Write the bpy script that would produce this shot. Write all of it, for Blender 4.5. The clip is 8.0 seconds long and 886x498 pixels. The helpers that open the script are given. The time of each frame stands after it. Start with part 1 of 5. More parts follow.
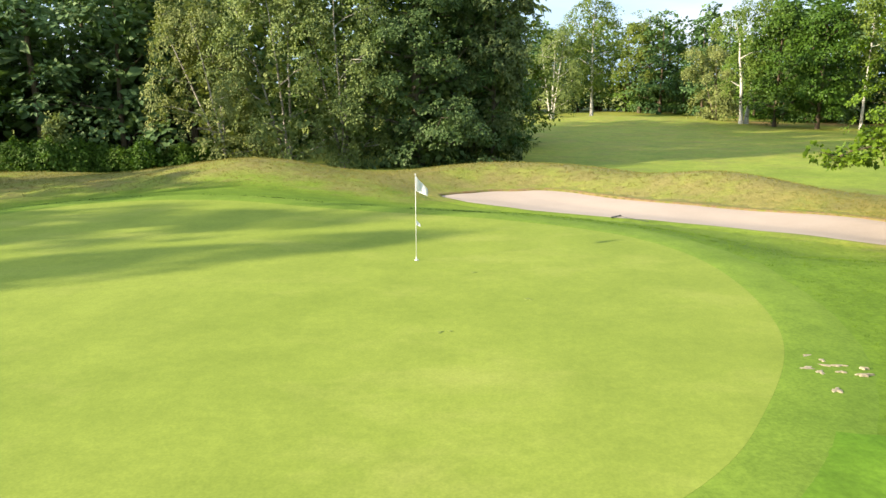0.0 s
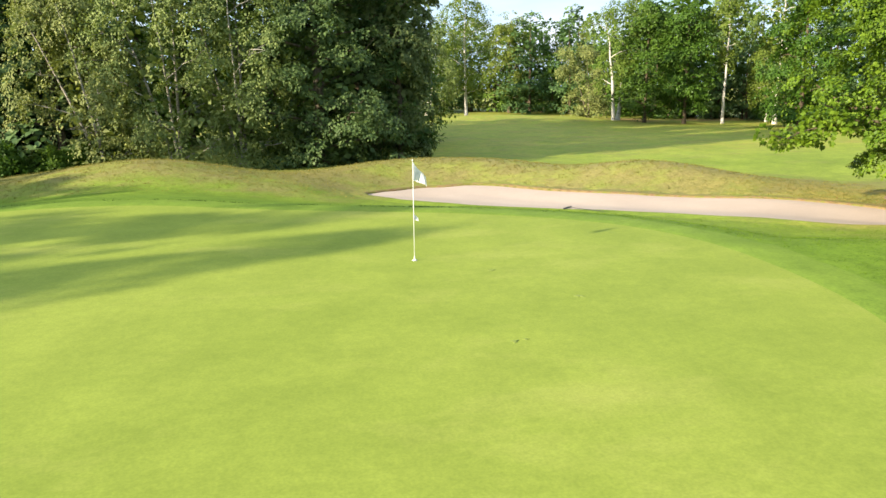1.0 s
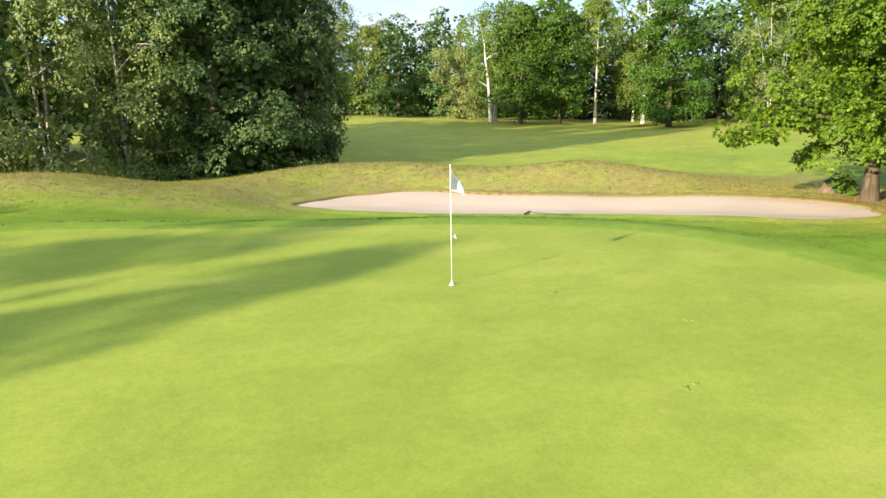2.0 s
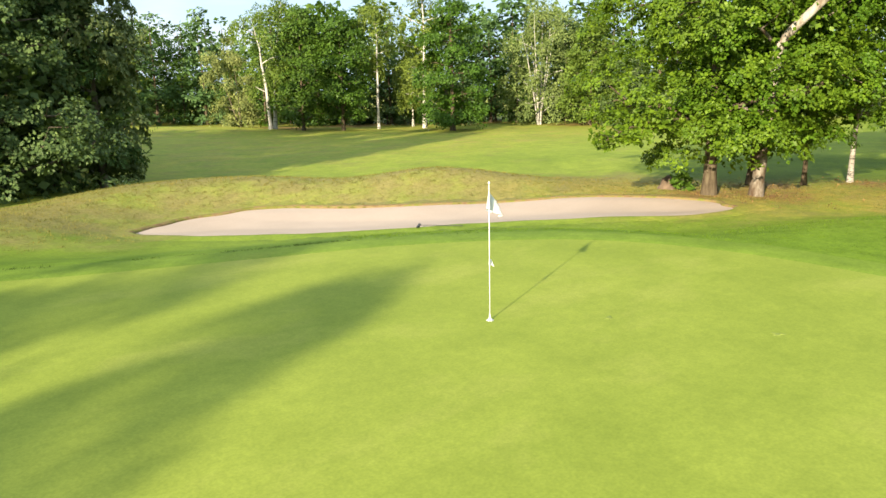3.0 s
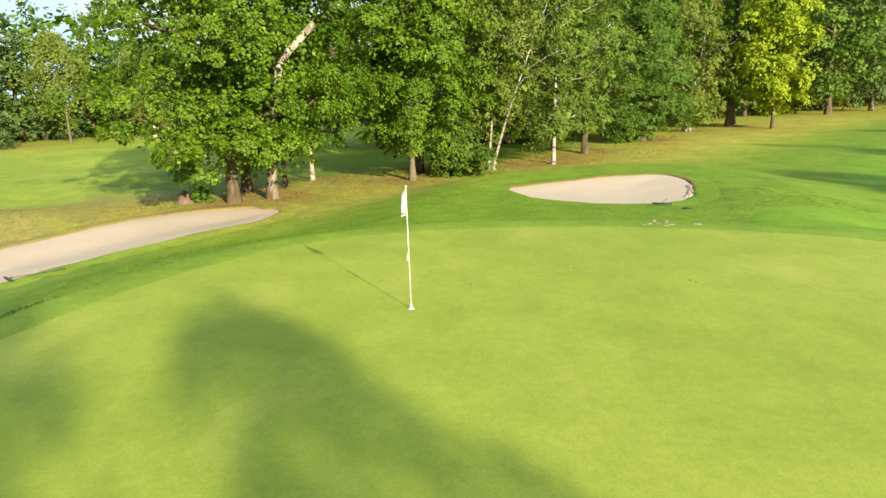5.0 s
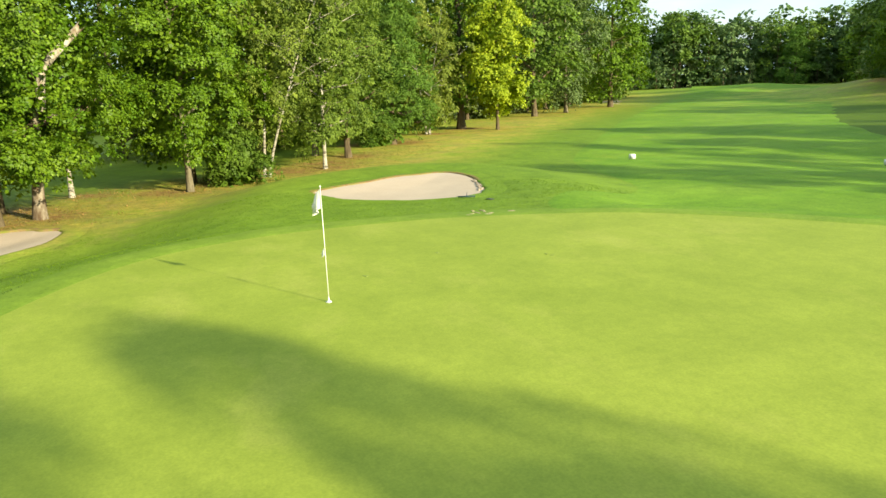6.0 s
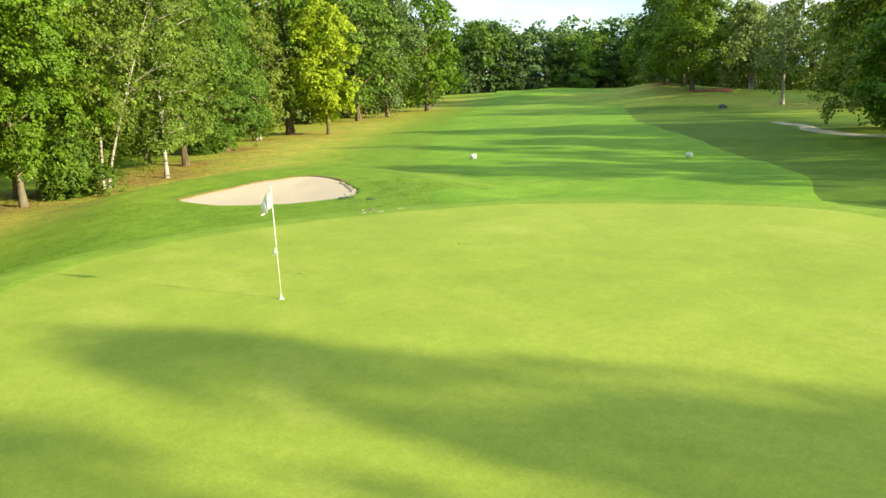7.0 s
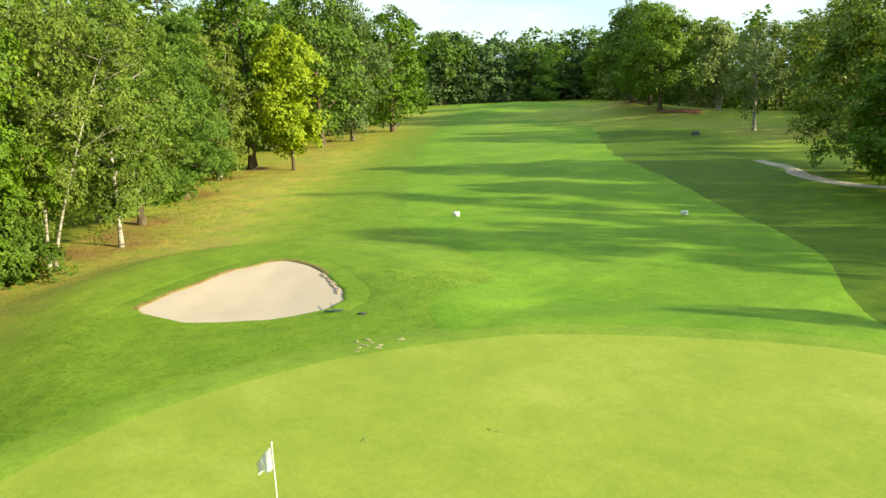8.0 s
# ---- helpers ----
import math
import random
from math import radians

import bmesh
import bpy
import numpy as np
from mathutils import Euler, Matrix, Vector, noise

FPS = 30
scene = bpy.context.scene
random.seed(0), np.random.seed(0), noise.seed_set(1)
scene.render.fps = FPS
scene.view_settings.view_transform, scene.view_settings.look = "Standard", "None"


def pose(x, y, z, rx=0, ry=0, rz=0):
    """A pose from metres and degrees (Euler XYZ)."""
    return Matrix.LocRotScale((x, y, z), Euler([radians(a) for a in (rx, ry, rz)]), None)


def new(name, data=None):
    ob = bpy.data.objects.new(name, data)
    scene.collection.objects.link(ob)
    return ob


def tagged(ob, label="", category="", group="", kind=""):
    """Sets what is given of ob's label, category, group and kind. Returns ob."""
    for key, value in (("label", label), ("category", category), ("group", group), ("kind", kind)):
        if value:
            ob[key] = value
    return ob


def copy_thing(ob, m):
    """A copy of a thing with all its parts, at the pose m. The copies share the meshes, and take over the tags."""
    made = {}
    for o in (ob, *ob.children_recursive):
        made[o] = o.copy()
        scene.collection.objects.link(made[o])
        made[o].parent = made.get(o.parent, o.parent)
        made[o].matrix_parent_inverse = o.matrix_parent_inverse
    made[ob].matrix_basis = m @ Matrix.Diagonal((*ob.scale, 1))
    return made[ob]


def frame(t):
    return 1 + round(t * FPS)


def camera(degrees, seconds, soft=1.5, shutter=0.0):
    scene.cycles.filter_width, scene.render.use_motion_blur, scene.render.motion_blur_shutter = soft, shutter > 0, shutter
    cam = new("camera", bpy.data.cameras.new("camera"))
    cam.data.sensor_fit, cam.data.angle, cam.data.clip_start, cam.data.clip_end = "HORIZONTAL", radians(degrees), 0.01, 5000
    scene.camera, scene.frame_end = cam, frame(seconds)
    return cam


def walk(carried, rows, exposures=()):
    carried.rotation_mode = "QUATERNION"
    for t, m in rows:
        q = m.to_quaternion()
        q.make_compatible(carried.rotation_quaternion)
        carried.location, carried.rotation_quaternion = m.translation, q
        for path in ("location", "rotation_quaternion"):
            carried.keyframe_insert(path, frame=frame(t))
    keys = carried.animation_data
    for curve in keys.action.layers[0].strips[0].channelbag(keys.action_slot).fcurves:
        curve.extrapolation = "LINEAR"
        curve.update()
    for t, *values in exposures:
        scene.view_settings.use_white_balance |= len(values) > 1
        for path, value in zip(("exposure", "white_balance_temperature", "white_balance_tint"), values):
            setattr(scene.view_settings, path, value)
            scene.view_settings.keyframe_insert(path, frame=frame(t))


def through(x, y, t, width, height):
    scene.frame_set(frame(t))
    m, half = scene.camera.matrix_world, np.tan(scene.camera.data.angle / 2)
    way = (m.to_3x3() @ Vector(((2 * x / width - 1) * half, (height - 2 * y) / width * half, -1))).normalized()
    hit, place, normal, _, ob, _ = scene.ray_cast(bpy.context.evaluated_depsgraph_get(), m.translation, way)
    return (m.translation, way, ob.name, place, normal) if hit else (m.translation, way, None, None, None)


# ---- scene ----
cam = camera(62.5, 8.0)
METRES, EYE, TILT, LEAN, TURN = 33.8, 4.277, 0.0, 0.0, 0.0
ROWS = [
    (0.0, 0.0, 0.0, 0.0, -0.07, -12.7, 0.32),
    (0.5, -0.0444, 0.0366, -0.0117, -5.56, -12.52, 0.54),
    (1.0, -0.0888, 0.0758, -0.0195, -11.3, -12.41, 0.71),
    (2.5, -0.2078, 0.236, -0.0247, -31.26, -12.24, 1.06),
    (3.0, -0.2498, 0.2975, -0.0225, -42.43, -12.22, 1.19),
    (3.5, -0.2915, 0.3575, -0.0194, -54.53, -12.23, 1.35),
    (4.0, -0.3276, 0.4147, -0.0172, -67.08, -12.24, 1.56),
    (4.5, -0.3578, 0.4752, -0.0164, -81.36, -12.31, 1.79),
    (5.0, -0.38, 0.5307, -0.0153, -94.8, -12.46, 2.03),
    (6.5, -0.3903, 0.6807, -0.0118, -125.38, -12.86, 2.43),
    (7.0, -0.3761, 0.711, -0.0107, -131.78, -12.96, 2.48),
    (7.5, -0.3361, 0.7063, 0.015, -134.5, -13.01, 2.46),
    (8.0, -0.2659, 0.66, 0.0789, -135.07, -13.02, 2.4),
]
walk(cam, [(t, pose(0, 0, EYE, TILT, LEAN, TURN) @ pose(METRES * x, METRES * y, METRES * z, 90 + pitch, roll, yaw)) for t, x, y, z, yaw, pitch, roll in ROWS],
     exposures=[(0.0, 1.71, 6350, 12), (2.5, 1.68, 6500, 11), (4.0, 1.61, 6800, 8), (5.0, 1.60, 6850, 3), (6.5, 1.70, 7100, -4), (7.4, 1.80, 7050, -4), (8.0, 1.66, 7100, -4)])

# ---------------------------------------------------------------- light
SUN_WAY = Vector((-0.927, -0.376, 0.323)).normalized()      # towards the sun, about 18 degrees high
world = bpy.data.worlds.new("world")
scene.world = world
world.use_nodes = True
wn = world.node_tree.nodes
wl = world.node_tree.links
wn.clear()
sky = wn.new("ShaderNodeTexSky")
sky.sky_type, sky.sun_disc = "NISHITA", False
sky.sun_elevation, sky.sun_rotation = radians(17.9), math.atan2(SUN_WAY.x, SUN_WAY.y)
sky.air_density, sky.dust_density, sky.ozone_density = 1.0, 1.5, 1.0
wc, wm = wn.new("ShaderNodeTexCoord"), wn.new("ShaderNodeMapping")
wm.inputs["Scale"].default_value = (1.0, 1.0, 4.0)
cloud = wn.new("ShaderNodeTexNoise")
cloud.inputs["Scale"].default_value, cloud.inputs["Detail"].default_value = 2.2, 7
wr = wn.new("ShaderNodeMapRange")
wr.inputs["From Min"].default_value, wr.inputs["From Max"].default_value = 0.48, 0.70
wmix = wn.new("ShaderNodeMix")
wmix.data_type = "RGBA"
wmix.inputs["B"].default_value = (2.6, 2.62, 2.65, 1)
veil = wn.new("ShaderNodeMix")      # thin high haze
veil.data_type = "RGBA"
veil.inputs["Factor"].default_value = 0.95
veil.inputs["B"].default_value = (1.58, 2.14, 2.62, 1)
bg, wo = wn.new("ShaderNodeBackground"), wn.new("ShaderNodeOutputWorld")
bg.inputs["Strength"].default_value = 0.15
wl.new(wc.outputs["Generated"], wm.inputs["Vector"])
wl.new(wm.outputs["Vector"], cloud.inputs["Vector"])
wl.new(cloud.outputs["Fac"], wr.inputs["Value"])
wl.new(wr.outputs["Result"], wmix.inputs["Factor"])
wl.new(sky.outputs["Color"], veil.inputs["A"])
wl.new(veil.outputs["Result"], wmix.inputs["A"])
wl.new(wmix.outputs["Result"], bg.inputs["Color"])
wl.new(bg.outputs["Background"], wo.inputs["Surface"])
sun = new("sun", bpy.data.lights.new("sun", "SUN"))
sun.data.energy, sun.data.angle, sun.data.color = 3.95, radians(0.9), (1.0, 0.875, 0.66)
sun.matrix_world = Matrix.Translation((-60, -30, 40)) @ SUN_WAY.to_track_quat("Z", "Y").to_matrix().to_4x4()


# ---------------------------------------------------------------- materials
class Mat:
    """A node material with a Principled surface, and short calls to wire it."""

    def __init__(self, name, rough=0.8, spec=0.3):
        self.m = bpy.data.materials.new(name)
        self.m.use_nodes = True
        self.t = self.m.node_tree
        self.p = self.t.nodes["Principled BSDF"]
        self.p.inputs["Roughness"].default_value = rough
        self.p.inputs["Specular IOR Level"].default_value = spec
        self.geo = self.t.nodes.new("ShaderNodeNewGeometry")
        self.obj = self.t.nodes.new("ShaderNodeTexCoord")

    def noise(self, scale, detail=4, stretch=None, world=True, rough=0.55):
        n = self.t.nodes.new("ShaderNodeTexNoise")
        n.inputs["Scale"].default_value, n.inputs["Detail"].default_value, n.inputs["Roughness"].default_value = scale, detail, rough
        v = self.geo.outputs["Position"] if world else self.obj.outputs["Object"]
        if stretch:
            mp = self.t.nodes.new("ShaderNodeMapping")
            mp.inputs["Rotation"].default_value = (0, 0, radians(stretch[0]))
            mp.inputs["Scale"].default_value = stretch[1:]
            self.t.links.new(v, mp.inputs["Vector"])
            v = mp.outputs["Vector"]
        self.t.links.new(v, n.inputs["Vector"])
        return n.outputs["Fac"]

    def ramp(self, fac, *stops):
        r = self.t.nodes.new("ShaderNodeValToRGB")
        e = r.color_ramp.elements
        while len(e) < len(stops):
            e.new(0.5)
        for k, (pos, col) in enumerate(stops):
            e[k].position, e[k].color = pos, (*col, 1) if len(col) == 3 else col
        self.t.links.new(fac, r.inputs["Fac"])
        return r.outputs["Color"]

    def mix(self, a, b, fac, how="MIX"):
        n = self.t.nodes.new("ShaderNodeMix")
        n.data_type, n.blend_type = "RGBA", how
        for key, v in (("A", a), ("B", b), ("Factor", fac)):
            if isinstance(v, (tuple, float, int)):
                n.inputs[key].default_value = (*v, 1) if isinstance(v, tuple) else v
            else:
                self.t.links.new(v, n.inputs[key])
        return n.outputs["Result"]

    def colour(self, out):
        self.t.links.new(out, self.p.inputs["Base Color"])
        return self

    def bump(self, fac, height, strength=0.6):
        b = self.t.nodes.new("ShaderNodeBump")
        b.inputs["Distance"].default_value, b.inputs["Strength"].default_value = height, strength
        self.t.links.new(fac, b.inputs["Height"])
        self.t.links.new(b.outputs["Normal"], self.p.inputs["Normal"])
        return self

    def island(self):
        return self.geo.outputs["Random Per Island"]

    def attribute(self, name):
        n = self.t.nodes.new("ShaderNodeAttribute")
        n.attribute_name = name
        return n.outputs["Fac"]

    def maths(self, how, a, b):
        n = self.t.nodes.new("ShaderNodeMath")
        n.operation = how
        for k, v in enumerate((a, b)):
            if isinstance(v, (float, int)):
                n.inputs[k].default_value = v
            else:
                self.t.links.new(v, n.inputs[k])
        return n.outputs["Value"]

    def random(self):
        n = self.t.nodes.new("ShaderNodeObjectInfo")
        return n.outputs["Random"]


BLACK, WHITE = (0, 0, 0), (1, 1, 1)


def turf(name, dark, mid, dry, dry_from, fine, bump, stripe=0.0, zones=False, calm=1.0):
    """Mown grass: broad patches, streaks, and a fine leaf grain, with dry straw-coloured areas."""
    m = Mat(name, 0.8, 0.15)
    broad = m.ramp(m.noise(0.16, 5), (0.35, dark), (0.65, mid))
    patch = m.ramp(m.noise(0.75, 5, rough=0.65), (0.32, (1 - 0.16 * calm, 1 - 0.14 * calm, 1 - 0.18 * calm)), (0.68, (1 + 0.12 * calm, 1 + 0.1 * calm, 1 + 0.1 * calm)))
    if zones:
        lush = m.mix((0.098, 0.170, 0.012), (0.160, 0.236, 0.021), m.noise(0.5, 5, rough=0.65))
        broad = m.mix(broad, lush, m.attribute("lush"))
        # tree shade painted into the rough as a darker green
        broad = m.mix(broad, m.mix((0.046, 0.094, 0.004), (0.088, 0.134, 0.006), m.noise(0.4, 4)), m.attribute("painted_shade"))
    col = m.mix(broad, patch, 1.0, "MULTIPLY")
    blot = m.noise(0.36 if zones else 0.23, 7, (25, 1.0, 1.7, 1.0), rough=0.68 if zones else 0.62)
    if zones:
        blot = m.maths("ADD", blot, m.maths("SUBTRACT", m.maths("MULTIPLY", m.attribute("dry"), 0.36), m.maths("MULTIPLY", m.maths("MAXIMUM", m.attribute("painted_shade"), m.maths("MULTIPLY", m.attribute("lush"), 0.45)), 0.4)))
    dryness = m.ramp(blot, (dry_from, BLACK), (dry_from + (0.3 if zones else 0.22), WHITE))
    col = m.mix(col, dry, dryness)
    if zones:
        spot = m.ramp(m.noise(2.4, 5, rough=0.75), (0.5, BLACK), (0.72, WHITE))
        col = m.mix(col, (0.195, 0.145, 0.060), m.maths("MULTIPLY", spot, m.maths("MULTIPLY", m.attribute("dry"), 0.4)))
        bleach = m.ramp(m.noise(0.7, 6, rough=0.7), (0.3, BLACK), (0.6, WHITE))
        col = m.mix(col, m.mix((0.255, 0.305, 0.032), (0.430, 0.315, 0.075), m.ramp(m.noise(0.55, 6, rough=0.7), (0.36, BLACK), (0.60, WHITE))), m.maths("MULTIPLY", bleach, m.attribute("straw")))
        fall = m.maths("MULTIPLY", m.attribute("litter"), m.maths("ADD", 0.2, m.noise(1.6, 5, rough=0.75)))
        col = m.mix(col, m.ramp(m.noise(9, 4, rough=0.8), (0.35, (0.15, 0.085, 0.034)), (0.6, (0.34, 0.20, 0.080))), m.ramp(fall, (0.38, BLACK), (0.7, WHITE)))
    if stripe:
        w = m.noise(0.55, 2, (-45, 1.0, 0.05, 1.0))
        col = m.mix(col, m.ramp(w, (0.42, (1 - stripe,) * 3), (0.58, (1 + stripe,) * 3)), 1.0, "MULTIPLY")
    grain = m.noise(fine, 3, rough=0.7)
    tuft = m.noise(fine * 0.22, 4, rough=0.7)
    col = m.mix(col, m.ramp(grain, (0.3, (1 - 0.2 * calm, 1 - 0.18 * calm, 1 - 0.22 * calm)), (0.7, (1 + 0.18 * calm, 1 + 0.16 * calm, 1 + 0.16 * calm))), 1.0, "MULTIPLY")
    col = m.mix(col, m.ramp(tuft, (0.35, (1 - 0.1 * calm, 1 - 0.08 * calm, 1 - 0.12 * calm)), (0.65, (1 + 0.08 * calm,) * 3)), 1.0, "MULTIPLY")
    m.colour(col).bump(m.mix(grain, tuft, 0.5), bump, 0.5)
    return m.m


GREEN_TURF = turf("green_turf", (0.212, 0.262, 0.036), (0.256, 0.300, 0.046), (0.310, 0.325, 0.068), 0.53, 26, 0.003, calm=0.65)
COLLAR_TURF = turf("collar_turf", (0.138, 0.212, 0.022), (0.180, 0.252, 0.030), (0.21, 0.25, 0.040), 0.60, 16, 0.008)
FAIRWAY_TURF = turf("fairway_turf", (0.103, 0.202, 0.011), (0.148, 0.243, 0.020), (0.210, 0.262, 0.026), 0.60, 9, 0.008, 0.05, calm=1.0)
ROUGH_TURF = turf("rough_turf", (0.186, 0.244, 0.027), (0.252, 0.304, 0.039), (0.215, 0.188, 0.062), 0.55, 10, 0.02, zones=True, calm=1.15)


def plain_ground_materials():
    s = Mat("bunker_sand", 0.95, 0.1)
    col = s.ramp(s.noise(0.5, 5), (0.3, (0.438, 0.346, 0.278)), (0.7, (0.478, 0.382, 0.310)))
    rake = s.noise(5.5, 3, (32, 0.18, 1.6, 1.0))
    col = s.mix(col, s.ramp(rake, (0.35, (0.985,) * 3), (0.65, (1.015,) * 3)), 1.0, "MULTIPLY")
    col = s.mix(col, s.ramp(s.noise(60, 2), (0.3, (0.88,) * 3), (0.7, (1.1,) * 3)), 1.0, "MULTIPLY")
    s.colour(col).bump(s.mix(rake, s.noise(9, 5), 0.5), 0.005, 0.5)
    lip = Mat("bunker_lip_turf", 0.9, 0.1)
    lip.colour(lip.ramp(lip.noise(3.0, 5, rough=0.7), (0.3, (0.13, 0.075, 0.04)), (0.46, (0.23, 0.16, 0.075)), (0.62, (0.16, 0.165, 0.032)))).bump(lip.noise(14, 4), 0.06)
    return s.m, lip.m


SAND, LIP = plain_ground_materials()


def leaf_material(name, dark, light, shine=0.6, through=0.34):
    m = Mat(name, shine, 0.2)
    col = m.mix(dark, light, m.maths("ADD", 0.25, m.maths("MULTIPLY", m.island(), 0.5)))
    col = m.mix(col, m.ramp(m.noise(1.3, 5, rough=0.6), (0.32, (0.52, 0.60, 0.5)), (0.68, (1.4, 1.34, 1.25))), 1.0, "MULTIPLY")
    tint = m.ramp(m.random(), (0.0, (0.86, 0.95, 0.85)), (1.0, (1.14, 1.05, 1.05)))
    col = m.mix(col, tint, 1.0, "MULTIPLY")
    m.colour(col)
    tr = m.t.nodes.new("ShaderNodeBsdfTranslucent")
    m.t.links.new(m.mix(col, (1.25, 1.3, 0.55), 1.0, "MULTIPLY"), tr.inputs["Color"])
    ms = m.t.nodes.new("ShaderNodeMixShader")
    ms.inputs["Fac"].default_value = through
    m.t.links.new(m.p.outputs["BSDF"], ms.inputs[1])
    m.t.links.new(tr.outputs["BSDF"], ms.inputs[2])
    m.t.links.new(ms.outputs["Shader"], m.t.nodes["Material Output"].inputs["Surface"])
    return m.m


MAPLE_LEAF = leaf_material("maple_leaf", (0.034, 0.082, 0.005), (0.150, 0.238, 0.018), 0.5, 0.24)
DARK_LEAF = leaf_material("dark_maple_leaf", (0.026, 0.068, 0.008), (0.102, 0.176, 0.022), 0.5, 0.22)
SILVER_LEAF = leaf_material("silver_maple_leaf", (0.038, 0.072, 0.023), (0.160, 0.208, 0.080), 0.55, 0.22)
BIRCH_LEAF = leaf_material("birch_leaf", (0.056, 0.098, 0.013), (0.205, 0.258, 0.050), 0.6, 0.28)
OLIVE_LEAF = leaf_material("olive_birch_leaf", (0.105, 0.138, 0.045), (0.265, 0.308, 0.114), 0.6, 0.26)
PINE_LEAF = leaf_material("pine_needle", (0.052, 0.120, 0.018), (0.128, 0.226, 0.040), 0.6, 0.3)
SPRUCE_LEAF = leaf_material("spruce_needle", (0.044, 0.092, 0.032), (0.112, 0.186, 0.066), 0.6, 0.2)
YELLOW_LEAF = leaf_material("yellow_leaf", (0.150, 0.240, 0.016), (0.390, 0.430, 0.040))
WOODS_LEAF = leaf_material("woods_leaf", (0.046, 0.098, 0.012), (0.140, 0.215, 0.034), 0.6, 0.24)
DEEP_LEAF = leaf_material("deep_woods_leaf", (0.056, 0.106, 0.042), (0.172, 0.248, 0.102), 0.6, 0.2)
SHRUB_LEAF = leaf_material("shrub_leaf", (0.042, 0.092, 0.012), (0.120, 0.195, 0.028))


def bark_materials():
    b = Mat("brown_bark", 0.9, 0.15)
    g = b.noise(7, 5, (0, 1.0, 1.0, 0.18), rough=0.7)
    b.colour(b.ramp(g, (0.3, (0.042, 0.031, 0.019)), (0.5, (0.105, 0.080, 0.050)), (0.72, (0.16, 0.135, 0.085)))).bump(g, 0.04, 0.9)
    w = Mat("white_birch_bark", 0.7, 0.25)
    scar = w.ramp(w.noise(3.5, 4, (0, 0.7, 0.7, 4.5), rough=0.7), (0.53, BLACK), (0.60, WHITE))
    col = w.mix((0.38, 0.355, 0.31), (0.05, 0.045, 0.035), scar)
    col = w.mix(col, w.ramp(w.noise(1.2, 4), (0.35, (0.6, 0.56, 0.50)), (0.65, WHITE)), 1.0, "MULTIPLY")
    w.colour(col).bump(scar, 0.01, 0.5)
    g2 = Mat("grey_bark", 0.9, 0.15)
    n = g2.noise(6, 5, (0, 1.0, 1.0, 0.22), rough=0.7)
    g2.colour(g2.ramp(n, (0.3, (0.05, 0.042, 0.028)), (0.5, (0.125, 0.106, 0.072)), (0.72, (0.22, 0.19, 0.135)))).bump(n, 0.03, 0.9)
    pale = Mat("pale_flaking_bark", 0.85, 0.15)
    n = pale.noise(3.2, 5, (0, 1.0, 1.0, 0.4), rough=0.7)
    pale.colour(pale.ramp(n, (0.36, (0.07, 0.042, 0.024)), (0.48, (0.13, 0.10, 0.072)), (0.64, (0.26, 0.225, 0.18)))).bump(n, 0.03, 0.8)
    snag = Mat("bare_snag_bark", 0.8, 0.2)
    n = snag.noise(2.6, 5, (0, 1.0, 1.0, 0.5), rough=0.7)
    snag.colour(snag.ramp(n, (0.34, (0.12, 0.075, 0.045)), (0.48, (0.30, 0.26, 0.21)), (0.66, (0.50, 0.46, 0.40)))).bump(n, 0.03, 0.8)
    clean = Mat("clean_birch_bark", 0.7, 0.25)
    scar = clean.ramp(clean.noise(2.0, 4, (0, 0.7, 0.7, 3.0), rough=0.7), (0.56, BLACK), (0.62, WHITE))
    clean.colour(clean.mix((0.50, 0.47, 0.41), (0.12, 0.105, 0.085), scar)).bump(scar, 0.01, 0.5)
    return b.m, w.m, g2.m, pale.m, snag.m, clean.m


BROWN_BARK, WHITE_BARK, GREY_BARK, PALE_BARK, SNAG_BARK, CLEAN_BARK = bark_materials()


def plain(name, colour, rough=0.6, spread=0.12, scale=8, metal=0.0):
    m = Mat(name, rough, 0.4)
    lo, hi = tuple(c * (1 - spread) for c in colour), tuple(min(1, c * (1 + spread)) for c in colour)
    m.colour(m.ramp(m.noise(scale, 4), (0.3, lo), (0.7, hi)))
    m.p.inputs["Metallic"].default_value = metal
    return m.m


# ---------------------------------------------------------------- outlines and relief
def closed(points, n=24):
    """A smooth closed line through the points (Catmull-Rom), n steps a span."""
    p = np.array(points, float)
    a, b, c, d = np.roll(p, 1, 0), p, np.roll(p, -1, 0), np.roll(p, -2, 0)
    u = np.linspace(0, 1, n, endpoint=False)[None, :, None]
    a, b, c, d = (q[:, None, :] for q in (a, b, c, d))
    return (0.5 * (2 * b + (c - a) * u + (2 * a - 5 * b + 4 * c - d) * u**2 + (3 * b - a - 3 * c + d) * u**3)).reshape(-1, 2)


def along(points, n):
    """n points evenly spaced along a smooth open line."""
    p = np.array(points, float)
    p = np.vstack([2 * p[0] - p[1], p, 2 * p[-1] - p[-2]])
    u = np.linspace(0, 1, 20, endpoint=False)[None, :, None]
    a, b, c, d = (p[k:len(p) - 3 + k][:, None, :] for k in range(4))
    q = (0.5 * (2 * b + (c - a) * u + (2 * a - 5 * b + 4 * c - d) * u**2 + (3 * b - a - 3 * c + d) * u**3)).reshape(-1, p.shape[1])
    q = np.vstack([q, p[-2]])
    s = np.concatenate([[0], np.cumsum(np.linalg.norm(np.diff(q, axis=0), axis=1))])
    t = np.linspace(0, s[-1], n)
    return np.stack([np.interp(t, s, q[:, k]) for k in range(p.shape[1])], 1)


